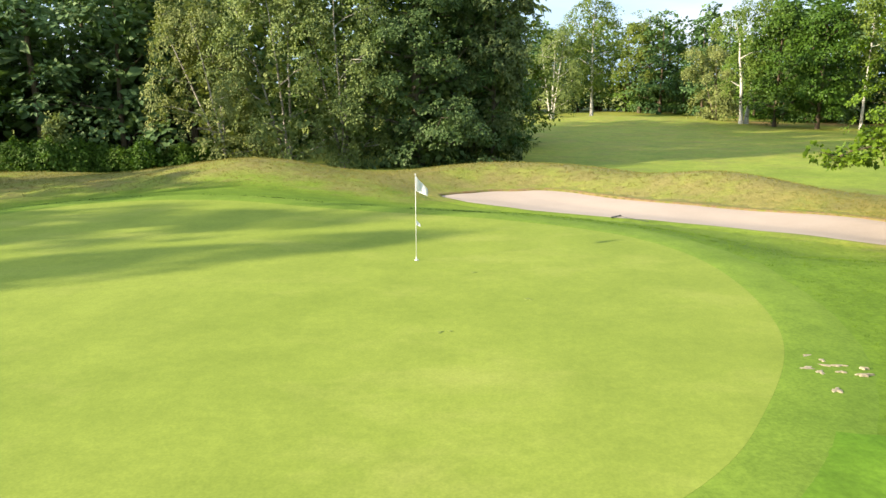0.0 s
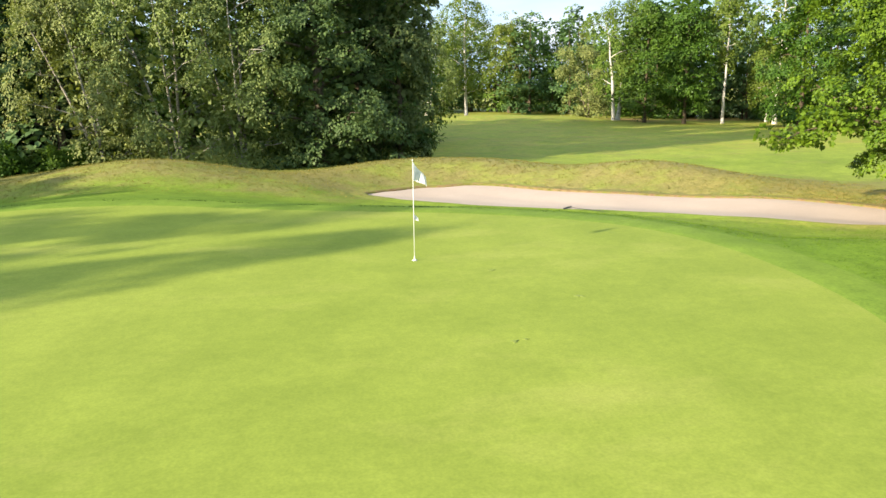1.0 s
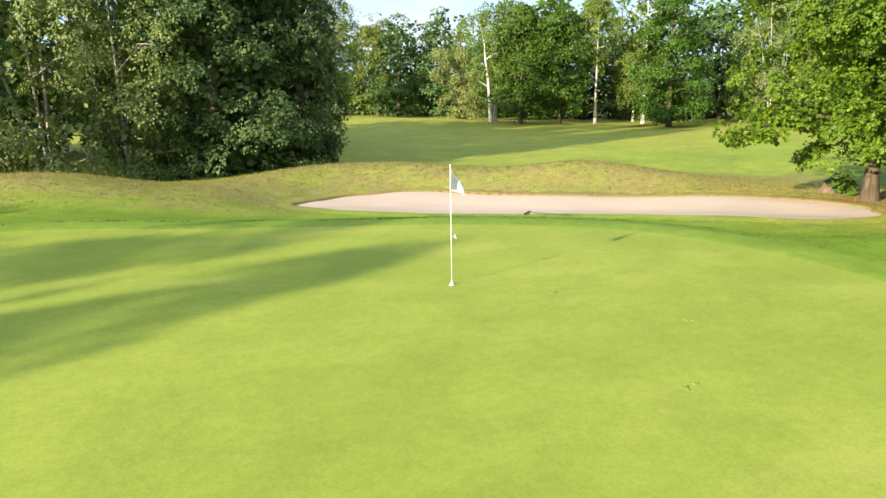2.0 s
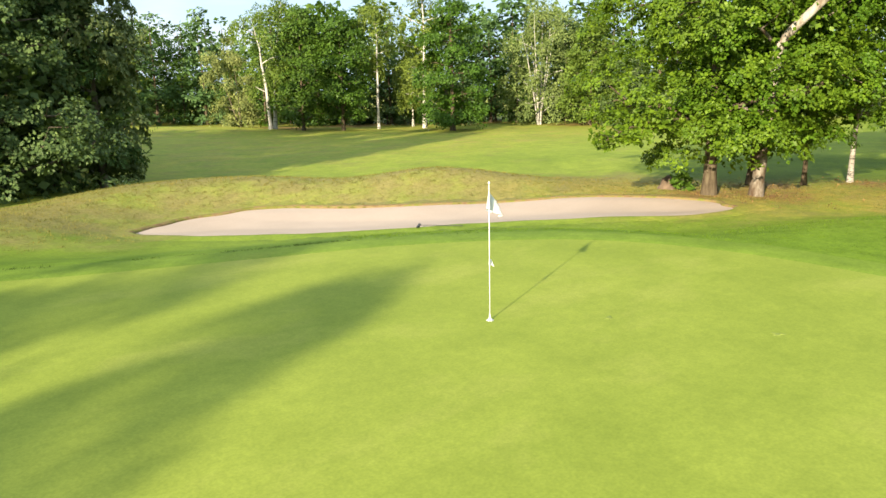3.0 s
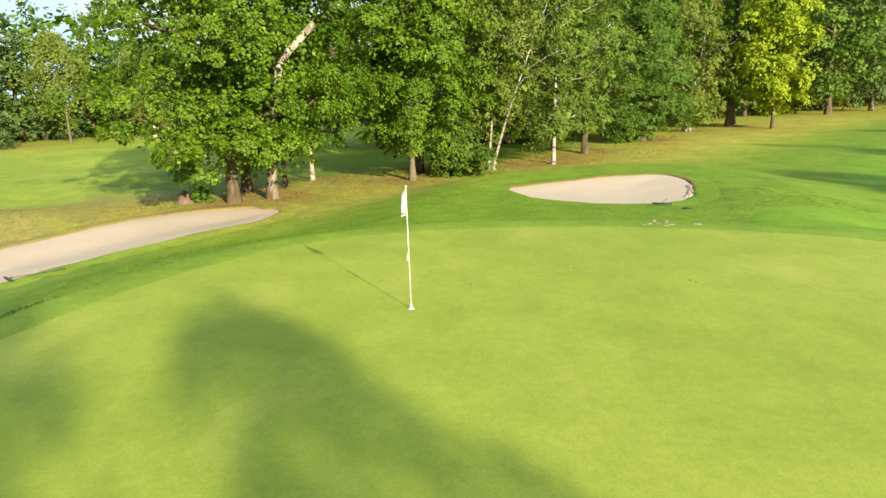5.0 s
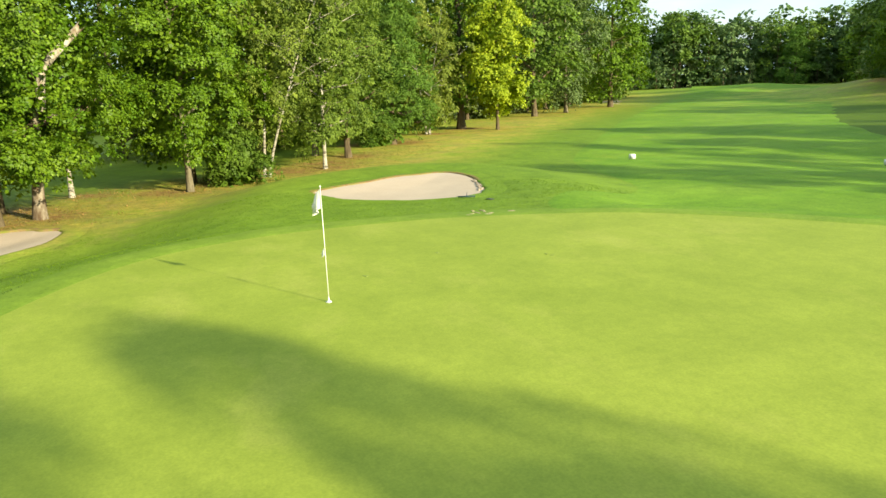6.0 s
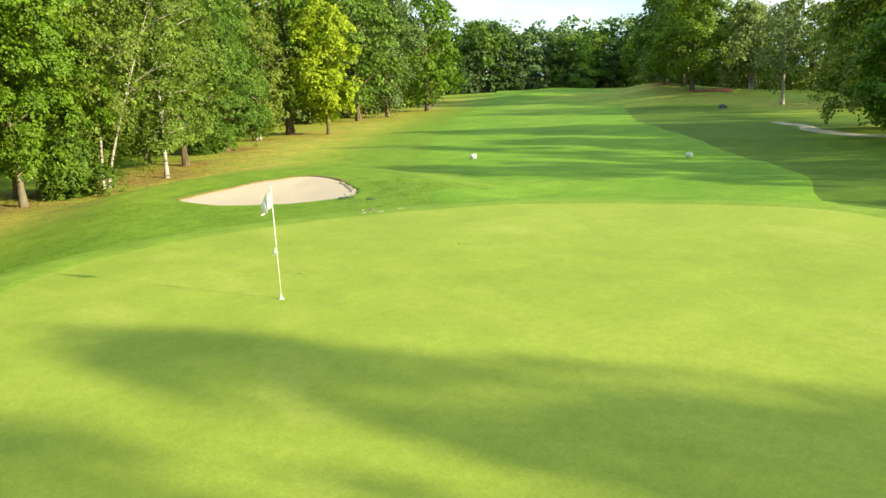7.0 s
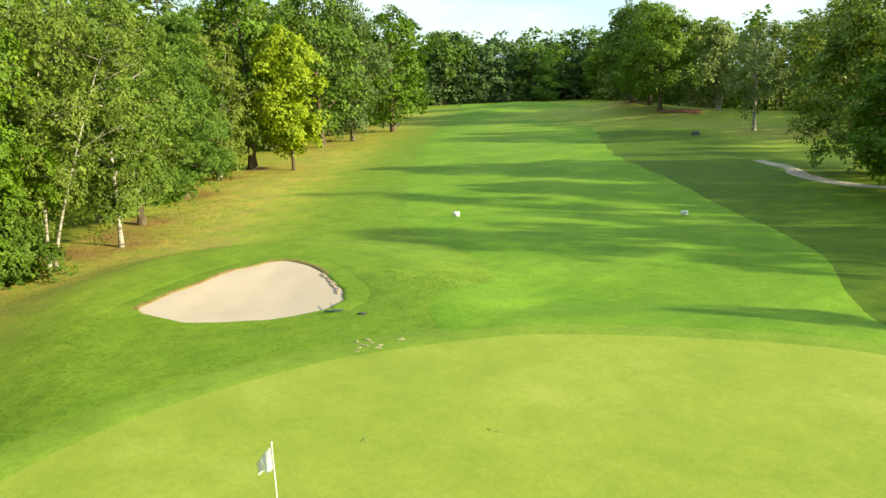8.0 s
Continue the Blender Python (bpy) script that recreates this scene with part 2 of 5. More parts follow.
def signed(poly, x, y):
    """Distance to a closed line, negative inside."""
    shape = np.shape(x)
    q = np.stack([np.ravel(x), np.ravel(y)], 1)
    best, inside = np.full(len(q), 1e9), np.zeros(len(q), bool)
    for a, b in zip(poly, np.roll(poly, -1, 0)):
        e = b - a
        w = q - a
        t = np.clip((w @ e) / (e @ e), 0, 1)
        best = np.minimum(best, np.hypot(*(w - t[:, None] * e).T))
        if a[1] != b[1]:
            cross = (a[1] > q[:, 1]) != (b[1] > q[:, 1])
            inside ^= cross & (q[:, 0] < (b[0] - a[0]) * (q[:, 1] - a[1]) / (b[1] - a[1]) + a[0])
    return np.where(inside, -best, best).reshape(shape)


def smooth(a, b, x):
    t = np.clip((x - a) / (b - a), 0, 1)
    return t * t * (3 - 2 * t)


def hump(x, y, cx, cy, height, along_m, across_m, turn):
    """A rounded mound, longer along its turned axis."""
    c, s = math.cos(radians(turn)), math.sin(radians(turn))
    u, v = (x - cx) * c + (y - cy) * s, -(x - cx) * s + (y - cy) * c
    return height * np.exp(-0.5 * ((u / along_m) ** 2 + (v / across_m) ** 2))


GREEN_LINE = closed([(2.5, 6.9), (4.4, 9.2), (5.9, 12.1), (6.45, 15.4), (6.2, 18.3), (4.9, 20.8), (2.05, 22.97), (-1.0, 24.25), (-4.07, 25.46),
                     (-8.2, 27.2), (-12.6, 26.9), (-15.5, 23.8), (-16.5, 18), (-15.5, 11), (-12, 6), (-7, 3.8), (-4.6, 3.2), (-1.4, 4.4)], 10)
BUNKER_LONG = closed([(-0.1, 34.2), (1.0, 32.2), (2.9, 30.4), (5.4, 28.7), (8.6, 27.1), (11.9, 24.9), (14.2, 23.0), (16.4, 22.2), (17.5, 23.0),
                      (17.9, 25.0), (16.4, 27.5), (12.9, 30.0), (8.9, 32.4), (5.7, 35.4), (2.7, 35.9), (0.7, 35.1)], 10)
BUNKER_SMALL = closed([(14.9, 13.2), (12.7, 12.8), (11.0, 11.4), (10.1, 9.9), (10.3, 8.2), (11.9, 7.1), (14.5, 6.2), (16.8, 6.1), (17.3, 7.8),
                       (16.6, 10.4), (15.7, 12.4)], 10)
FAIRWAY_LEFT = [(4.5, 9.0), (6.8, 7.6), (8.4, 5.3), (9.3, 2.0), (12.5, -0.8), (18.5, -3.0), (24.4, -6.5), (37, -19), (51.1, -33.5), (75, -60), (112, -104), (135, -128)]
FAIRWAY_RIGHT = [(-5.0, 2.6), (-3.4, -1.6), (-1.4, -5.1), (0.8, -10.0), (5.0, -15.5), (10.4, -21.1), (19, -29.5), (27.5, -37.6), (36, -48), (46, -62), (72, -96), (100, -134)]


def to_line(x, y, points):
    """Distance to an open line."""
    best = np.full(np.shape(x), 1e9)
    for (ax, ay), (bx, by) in zip(points, points[1:]):
        t = np.clip(((x - ax) * (bx - ax) + (y - ay) * (by - ay)) / ((bx - ax) ** 2 + (by - ay) ** 2), 0, 1)
        best = np.minimum(best, np.hypot(x - ax - t * (bx - ax), y - ay - t * (by - ay)))
    return best


BANK = [(-24, 37.5), (-9.7, 37.0), (-3, 36.8), (4, 38.0), (10, 35.5), (15.5, 32), (18.5, 29)]
TREE_ROW = [(17, 26.5), (21.5, 21.5), (26, 14.5), (30, 7), (44, -6), (57, -22), (75, -42), (115, -88)]
SOUTH_SIDE = [(24, -66), (38, -76), (52, -86), (72, -100)]


def relief(x, y):
    """The ground's height."""
    x, y = np.asarray(x, float), np.asarray(y, float)
    d = signed(GREEN_LINE, x, y)
    shelf = to_line(x, y, [(8, 12), (12.5, 10.2), (15.5, 8.8)]) - 4.2
    h = -0.85 * smooth(0.8, 6.5, np.minimum(d, shelf))
    # the raised bank behind the long bunker, and the shoulder beside it
    bank = hump(x, y, 3.96, 38.86, 1.05, 4.68, 3.6, -18) + hump(x, y, 13.7, 33.92, 0.96, 3.0, 1.6, -30.6)
    bank = bank + hump(x, y, -9.72, 37.48, 1.38, 4.52, 3.21, -29) + hump(x, y, -21.3, 37.95, 0.59, 7.4, 3.2, -27)
    h = h + bank * smooth(-0.3, 3.2, signed(BUNKER_LONG, x, y))
    # the far field and its low mounds
    far = np.hypot(x - 0.0, y - 20.0)
    h = h + hump(x, y, 24, 96, 0.9, 9, 5, -10) + hump(x, y, 10, 84, 0.5, 14, 8, 20) + hump(x, y, 15, -14, -0.25, 9, 7, 0) + hump(x, y, 13.6, 9.6, -0.22, 4.6, 4.0, -30) + hump(x, y, 8.5, -19, -0.30, 8, 6, -45)
    h = h + hump(x, y, 104, -116, 1.3, 14, 8, -45) + hump(x, y, 66, -101, 2.3, 11, 6.5, -38) + hump(x, y, 52, -88, 0.75, 12, 5, -30)
    h = h + hump(x, y, 94, -93, 0.9, 8, 5, -45) + hump(x, y, 43, -93, 1.15, 9, 6, 0) + hump(x, y, 122, -112, 0.8, 9, 5, -45)
    h = h + 0.9 * smooth(90, 230, far)
    h = h + (0.05 * np.sin(x * 0.33 + 1.1) * np.sin(y * 0.27 + 0.4) + 0.03 * np.sin(x * 0.81 - y * 0.6)) * smooth(4, 14, d)
    return h


LITTER = [(19.2, 24.5, 2.2), (20.6, 22.6, 2.6), (23.4, 24.0, 2.4), (25.2, 17.5, 2.6), (26.7, 21.0, 2.0), (27, 14.5, 2.5), (30, 10.5, 3.2), (30, 7.5, 2.6), (33, 7, 3.0), (35.4, 4.2, 2.6),
          (44, -3, 3.4), (51, -9.4, 3.0), (55, -15.5, 3.2), (74, -42, 3.5), (81, -56, 4), (62, 84, 9), (50, 92, 9), (40, 92, 6), (66, 66, 6), (70, 58, 5), (54, -93, 5), (62, -98, 5), (45, 0, 3)]


def zoned(me):
    """Where the turf is watered, where it is parched, where leaves lie, and where shade is painted."""
    n = len(me.vertices)
    co = np.empty(n * 3, np.float32)
    me.vertices.foreach_get("co", co)
    x, y = co[0::3].astype(float), co[1::3].astype(float)
    d = signed(GREEN_LINE, x, y)
    lush = 1 - smooth(2.5, 10.5, np.minimum(d, np.minimum(to_line(x, y, [(8, 10), (13, 6), (9, 1)]) - 2.5, to_line(x, y, FAIRWAY_LEFT) - 1.0)))
    # shade behind the tree row and right of the fairway, put into the turf colour
    painted_shade = 0.75 * (1 - smooth(5, 9, to_line(x, y, [(31, 27), (35, 19), (41, 11), (48, 3)])))
    painted_shade = np.maximum(painted_shade, 1 - smooth(7, 12, to_line(x, y, [(-5, -6), (-4, -10), (4, -20), (14, -29), (30, -47), (40, -60)])))
    dry = 0.85 * (1 - smooth(2.2, 8.0, to_line(x, y, BANK))) + 0.6 * (1 - smooth(2, 9, to_line(x, y, TREE_ROW)))
    dry = dry + 0.5 * (1 - smooth(4, 13, to_line(x, y, SOUTH_SIDE))) * (1 - 0.7 * painted_shade) + 0.3 * smooth(40, 60, y)
    dry = np.clip(dry * smooth(2.8, 7, d), 0, 1)
    litter = np.zeros(n)
    for cx, cy, r in LITTER:
        litter = np.maximum(litter, np.exp(-0.5 * ((x - cx) ** 2 + (y - cy) ** 2) / (r * 0.75) ** 2))
    straw = np.clip(0.85 * (1 - smooth(2, 7 + 5 * smooth(10, -8, y), to_line(x, y, TREE_ROW))) * smooth(2.8, 6, d) + 0.45 * smooth(42, 56, y), 0, 1)
    for name, v in (("lush", lush), ("dry", dry), ("litter", litter), ("straw", straw), ("painted_shade", painted_shade)):
        me.attributes.new(name, "FLOAT", "POINT").data.foreach_set("value", v.astype(np.float32))


def mesh_from(name, verts, faces, mats, smooth_faces=True, index=None):
    me = bpy.data.meshes.new(name)
    verts, faces = np.asarray(verts, np.float32), np.asarray(faces, np.int32)
    k = faces.shape[1]
    me.vertices.add(len(verts))
    me.vertices.foreach_set("co", verts.ravel())
    me.loops.add(faces.size)
    me.loops.foreach_set("vertex_index", faces.ravel())
    me.polygons.add(len(faces))
    me.polygons.foreach_set("loop_start", np.arange(0, faces.size, k, dtype=np.int32))
    if smooth_faces:
        me.polygons.foreach_set("use_smooth", np.ones(len(faces), bool))
    if index is not None:
        me.polygons.foreach_set("material_index", np.asarray(index, np.int32))
    for m in mats:
        me.materials.append(m)
    me.update(calc_edges=True)
    return me


def grid_faces(rows, cols, wrap=False):
    r, c = np.arange(rows - 1)[:, None], np.arange(cols if wrap else cols - 1)[None, :]
    n = (c + 1) % cols
    return np.stack([r * cols + c, r * cols + n, (r + 1) * cols + n, (r + 1) * cols + c], -1).reshape(-1, 4)


def spread(lo, hi, step, reach, growth):
    mid = np.arange(lo, hi + step / 2, step)
    out, s, p = [], step, hi
    while p < reach:
        s *= growth
        p += s
        out.append(p)
    out = np.array(out)
    return np.concatenate([(lo - (out - hi))[::-1], mid, out])


def build_ground():
    gx, gy = spread(-34, 40, 0.7, 3000, 1.13), spread(-16, 60, 0.7, 3000, 1.12)
    x, y = np.meshgrid(gx, gy)
    z = relief(x, y)
    near = (np.abs(x - 3) < 60) & (np.abs(y - 20) < 60)
    for line, edge, depth in ((GREEN_LINE, -0.9, 0.12), (BUNKER_LONG, 0.15, 0.7), (BUNKER_SMALL, 0.15, 0.7)):
        dist = np.full(x.shape, 99.0)
        dist[near] = signed(line, x[near], y[near])
        z = z - depth * (1 - smooth(edge - 0.5, edge, dist))
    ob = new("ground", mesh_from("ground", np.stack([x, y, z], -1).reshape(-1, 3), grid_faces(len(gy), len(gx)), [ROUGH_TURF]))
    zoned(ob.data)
    return tagged(ob, "rough grass ground with dry straw-coloured patches and mounds", "ground", kind="structure")


def fan(line, centre, rings, lift):
    """A filled sheet from a centre out to a closed line, following the relief."""
    f = np.linspace(0, 1, rings + 1)[1:]
    c = np.array(centre)
    p = c + (line - c)[None] * f[:, None, None]
    v = p.reshape(-1, 2)
    v = np.vstack([v, c])
    z = relief(v[:, 0], v[:, 1]) + lift
    faces = grid_faces(rings, len(line), True)
    n = len(line)
    last = len(v) - 1
    tri = np.stack([np.full(n, last), (np.arange(n) + 1) % n, np.arange(n), np.arange(n)], 1)
    return np.column_stack([v, z]), faces, tri


def add_sheet(name, verts, quads, tri, mat):
    me = bpy.data.meshes.new(name)
    me.from_pydata([tuple(v) for v in verts], [], [tuple(q) for q in quads] + [tuple(t[:3]) for t in tri])
    me.polygons.foreach_set("use_smooth", np.ones(len(me.polygons), bool))
    me.materials.append(mat)
    return new(name, me)


def offset_line(line, d):
    e = np.roll(line, -1, 0) - np.roll(line, 1, 0)
    nrm = np.stack([e[:, 1], -e[:, 0]], 1) / np.linalg.norm(e, axis=1)[:, None]
    area = np.sum(line[:, 0] * np.roll(line[:, 1], -1) - line[:, 1] * np.roll(line[:, 0], -1))
    return line + nrm * d * np.sign(area)


def build_green():
    v, q, t = fan(GREEN_LINE, (-4.5, 15.5), 40, 0.030)
    ob = add_sheet("putting_green", v, q, t, GREEN_TURF)
    tagged(ob, "closely mown pale green putting surface", "putting green", kind="structure")
    rings = [offset_line(GREEN_LINE, d) for d in (-0.12, 0.0, 0.05, 0.4, 0.8, 1.0, 1.12, 1.3, 1.8)]
    lifts = (0.012, 0.028, 0.036, 0.034, 0.024, 0.015, 0.009, -0.004, -0.06)
    sway = np.random.default_rng(8).normal(0, 1, len(GREEN_LINE))
    sway = np.convolve(np.tile(sway, 3), np.ones(3) / 3, "same")[len(sway):2 * len(sway)][:, None] * 0.06
    rings = [r + (offset_line(GREEN_LINE, 2) - offset_line(GREEN_LINE, 1)) * (sway if k > 4 else 0) for k, r in enumerate(rings)]
    verts = np.vstack([np.column_stack([r, relief(r[:, 0], r[:, 1]) + l]) for r, l in zip(rings, lifts)])
    ring = add_sheet("collar", verts, grid_faces(len(rings), len(GREEN_LINE), True), [], COLLAR_TURF)
    tagged(ring, "bright green mown collar round the putting green", "fringe", kind="structure")


def build_fairway():
    n, m = 260, 40
    left, right = along(FAIRWAY_LEFT, 900), along(FAIRWAY_RIGHT, 900)
    u = np.linspace(0, 1, n) ** 1.6
    pick = lambda c: np.stack([np.interp(u, np.linspace(0, 1, 900), c[:, k]) for k in (0, 1)], 1)
    left, right = pick(left), pick(right)
    f = np.linspace(0, 1, m)
    p = left[:, None] * (1 - f)[None, :, None] + right[:, None] * f[None, :, None]
    z = relief(p[..., 0], p[..., 1]) + 0.022
    z[:, 0] -= 0.03
    z[:, -1] -= 0.03
    ob = new("fairway", mesh_from("fairway", np.concatenate([p, z[..., None]], -1).reshape(-1, 3), grid_faces(n, m)[:, ::-1], [FAIRWAY_TURF]))
    tagged(ob, "mown bright green fairway leading away from the putting green", "fairway", kind="structure")


def build_bunker(line, centre, depth, label, raised=1.0):
    bunker = tagged(new("bunker"), label, "bunker", kind="structure")
    v, q, t = fan(line, centre, 16, 0.0)
    d = signed(line, v[:, 0], v[:, 1])
    v[:, 2] += -0.03 - depth * smooth(0, 2.4, -d) + 0.006 * np.sin(v[:, 0] * 3.1) * np.sin(v[:, 1] * 2.7)
    sand = add_sheet("sand", v, q, t, SAND)
    sand.parent = bunker
    steps = ((1.25, -0.06), (0.85, 0.002), (0.4, 0.016), (0.16, 0.045), (0.03, 0.035), (-0.03, -0.02), (-0.01, -0.10))
    rng = np.random.default_rng(4)
    wob = np.convolve(np.tile(rng.normal(0, 1, len(line)), 3), np.array([1, 2, 3, 2, 1]) / 5, "same")[len(line):2 * len(line)]
    rows = []
    for off, lift in steps:
        p = offset_line(line, off) + 0
        k = wob[:, None] * 0.06 if off < 0.3 else 0
        p = p + (offset_line(line, off + 1) - p) * k
        rows.append(np.column_stack([p, relief(p[:, 0], p[:, 1]) + (lift * raised if lift > 0 else lift)]))
    faces = grid_faces(len(rows), len(line), True)
    me = bpy.data.meshes.new("lip")
    me.from_pydata([tuple(a) for a in np.vstack(rows)], [], [tuple(f) for f in faces])
    me.materials.append(ROUGH_TURF)
    me.materials.append(LIP)
    band = np.repeat(np.arange(len(rows) - 1), len(line))
    e = line - np.array([-4.5, 15.5])
    back = np.sum((offset_line(line, 1) - line) * e, 1) / np.linalg.norm(e, axis=1) > 0.15
    me.polygons.foreach_set("material_index", ((band >= 3) & np.tile(back, len(rows) - 1)).astype(np.int32))
    me.polygons.foreach_set("use_smooth", np.ones(len(me.polygons), bool))
    zoned(me)
    lip = new("lip", me)
    lip.parent = bunker


build_ground()
build_green()
build_fairway()
build_bunker(BUNKER_LONG, (8.8, 29.4), 0.16, "long pale sand bunker with ragged dry turf lip below a grassy bank")
build_bunker(BUNKER_SMALL, (14.0, 9.4), 0.07, "small pale sand bunker with worn turf lip beside the putting green", 0.35)


# ---------------------------------------------------------------- trees
def tube(path, radii, sides):
    """Vertices and faces of a tapering tube along a path."""
    path, radii = np.asarray(path, float), np.asarray(radii, float)
    t = np.gradient(path, axis=0)
    t /= np.linalg.norm(t, axis=1)[:, None] + 1e-9
    ref = np.where(np.abs(t[:, 2:3]) < 0.9, np.array([[0, 0, 1.0]]), np.array([[1.0, 0, 0]]))
    a = np.cross(t, ref)
    a /= np.linalg.norm(a, axis=1)[:, None]
    b = np.cross(t, a)
    ang = np.linspace(0, 2 * np.pi, sides, endpoint=False)
    v = path[:, None] + radii[:, None, None] * (np.cos(ang)[None, :, None] * a[:, None] + np.sin(ang)[None, :, None] * b[:, None])
    return v.reshape(-1, 3), grid_faces(len(path), sides, True)


def joined(pieces):
    vs, fs, n = [], [], 0
    for v, f in pieces:
        vs.append(v)
        fs.append(f + n)
        n += len(v)
    return np.vstack(vs), np.vstack(fs)


def leaves(rng, centres, sizes, per, leaf, flat, droop, narrow=0.62, facing=None, hang=0.25):
    """Kite-shaped folded leaves in rosettes. facing: the way that each rosette's upper side looks."""
    n = len(centres) * per
    c, s = np.repeat(centres, per, 0), np.repeat(sizes, per)[:, None]
    if facing is None:
        f = rng.normal(0, 0.6, (len(centres), 3)) + np.array([0, 0, 1.0])
    else:
        f = facing + rng.normal(0, 0.22, (len(centres), 3))
    f = np.repeat(f / np.linalg.norm(f, axis=1)[:, None], per, 0)
    d = rng.normal(0, 1, (n, 3))
    d -= f * np.sum(d * f, 1)[:, None] * 0.9
    d /= np.linalg.norm(d, axis=1)[:, None]
    reach = np.sqrt(rng.uniform(0.02, 1, (n, 1)))
    off = d * s * 0.75 * reach + f * rng.normal(0, 0.12, (n, 1)) * s
    off[:, 2] = off[:, 2] * (0.55 + 0.45 * flat) - droop * s[:, 0] * 0.5 * reach[:, 0] ** 2
    p = c + off
    d = d + rng.normal(0, 0.35, (n, 3))
    d[:, 2] -= hang
    d /= np.linalg.norm(d, axis=1)[:, None]
    side = np.cross(d, f + rng.normal(0, 0.38, (n, 3)))
    side /= np.linalg.norm(side, axis=1)[:, None] + 1e-6
    nrm = np.cross(side, d)
    L = leaf * rng.uniform(0.65, 1.3, (n, 1))
    w = L * narrow * 0.5
    fold = nrm * L * rng.uniform(0.02, 0.16, (n, 1))
    v = np.stack([p, p + d * L * 0.45 + side * w + fold, p + d * L, p + d * L * 0.45 - side * w + fold], 1).reshape(-1, 3)
    i = np.arange(n)[:, None] * 4
    return v, np.vstack([i + np.array([[0, 1, 2]]), i + np.array([[0, 2, 3]])])


U = np.array([0, 0.025, 0.06, 0.13, 0.24, 0.36, 0.48, 0.6, 0.74, 0.88, 1.0])
PROFILE = {"full": lambda u: np.clip(u, 0.004, 1) ** 0.25 * np.clip(1 - u, 0, 1) ** 0.5 * 1.62,
           "round": lambda u: np.clip(u, 0.001, 1) ** 0.45 * np.clip(1 - u, 0, 1) ** 0.55 * 1.95,
           "oval": lambda u: np.clip(u, 0.001, 1) ** 0.6 * np.clip(1 - u, 0, 1) ** 0.7 * 2.4,
           "cone": lambda u: np.clip(1 - u, 0, 1) ** 0.85 * np.clip(u * 8, 0.35, 1),
           "low": lambda u: np.clip(1 - u, 0, 1) ** 0.5 * np.clip(u * 4 + 0.72, 0, 1)}


def bald(p, gap):
    """Which points lie in the broken-out side of a crown: before a leaning line from foot to head, on its west side."""
    foot, head, half = np.array(gap[0]), np.array(gap[1]), gap[2]
    f = (p[:, 2] - foot[2]) / (head[2] - foot[2])
    off = p[:, :2] - (foot[:2] + f[:, None] * (head - foot)[:2])
    ahead, aside = off @ np.array([-0.955, -0.297]), off @ np.array([0.297, -0.955])
    return (f > 0) & (f < 1) & (ahead > -0.35) & (np.abs(aside) < half)


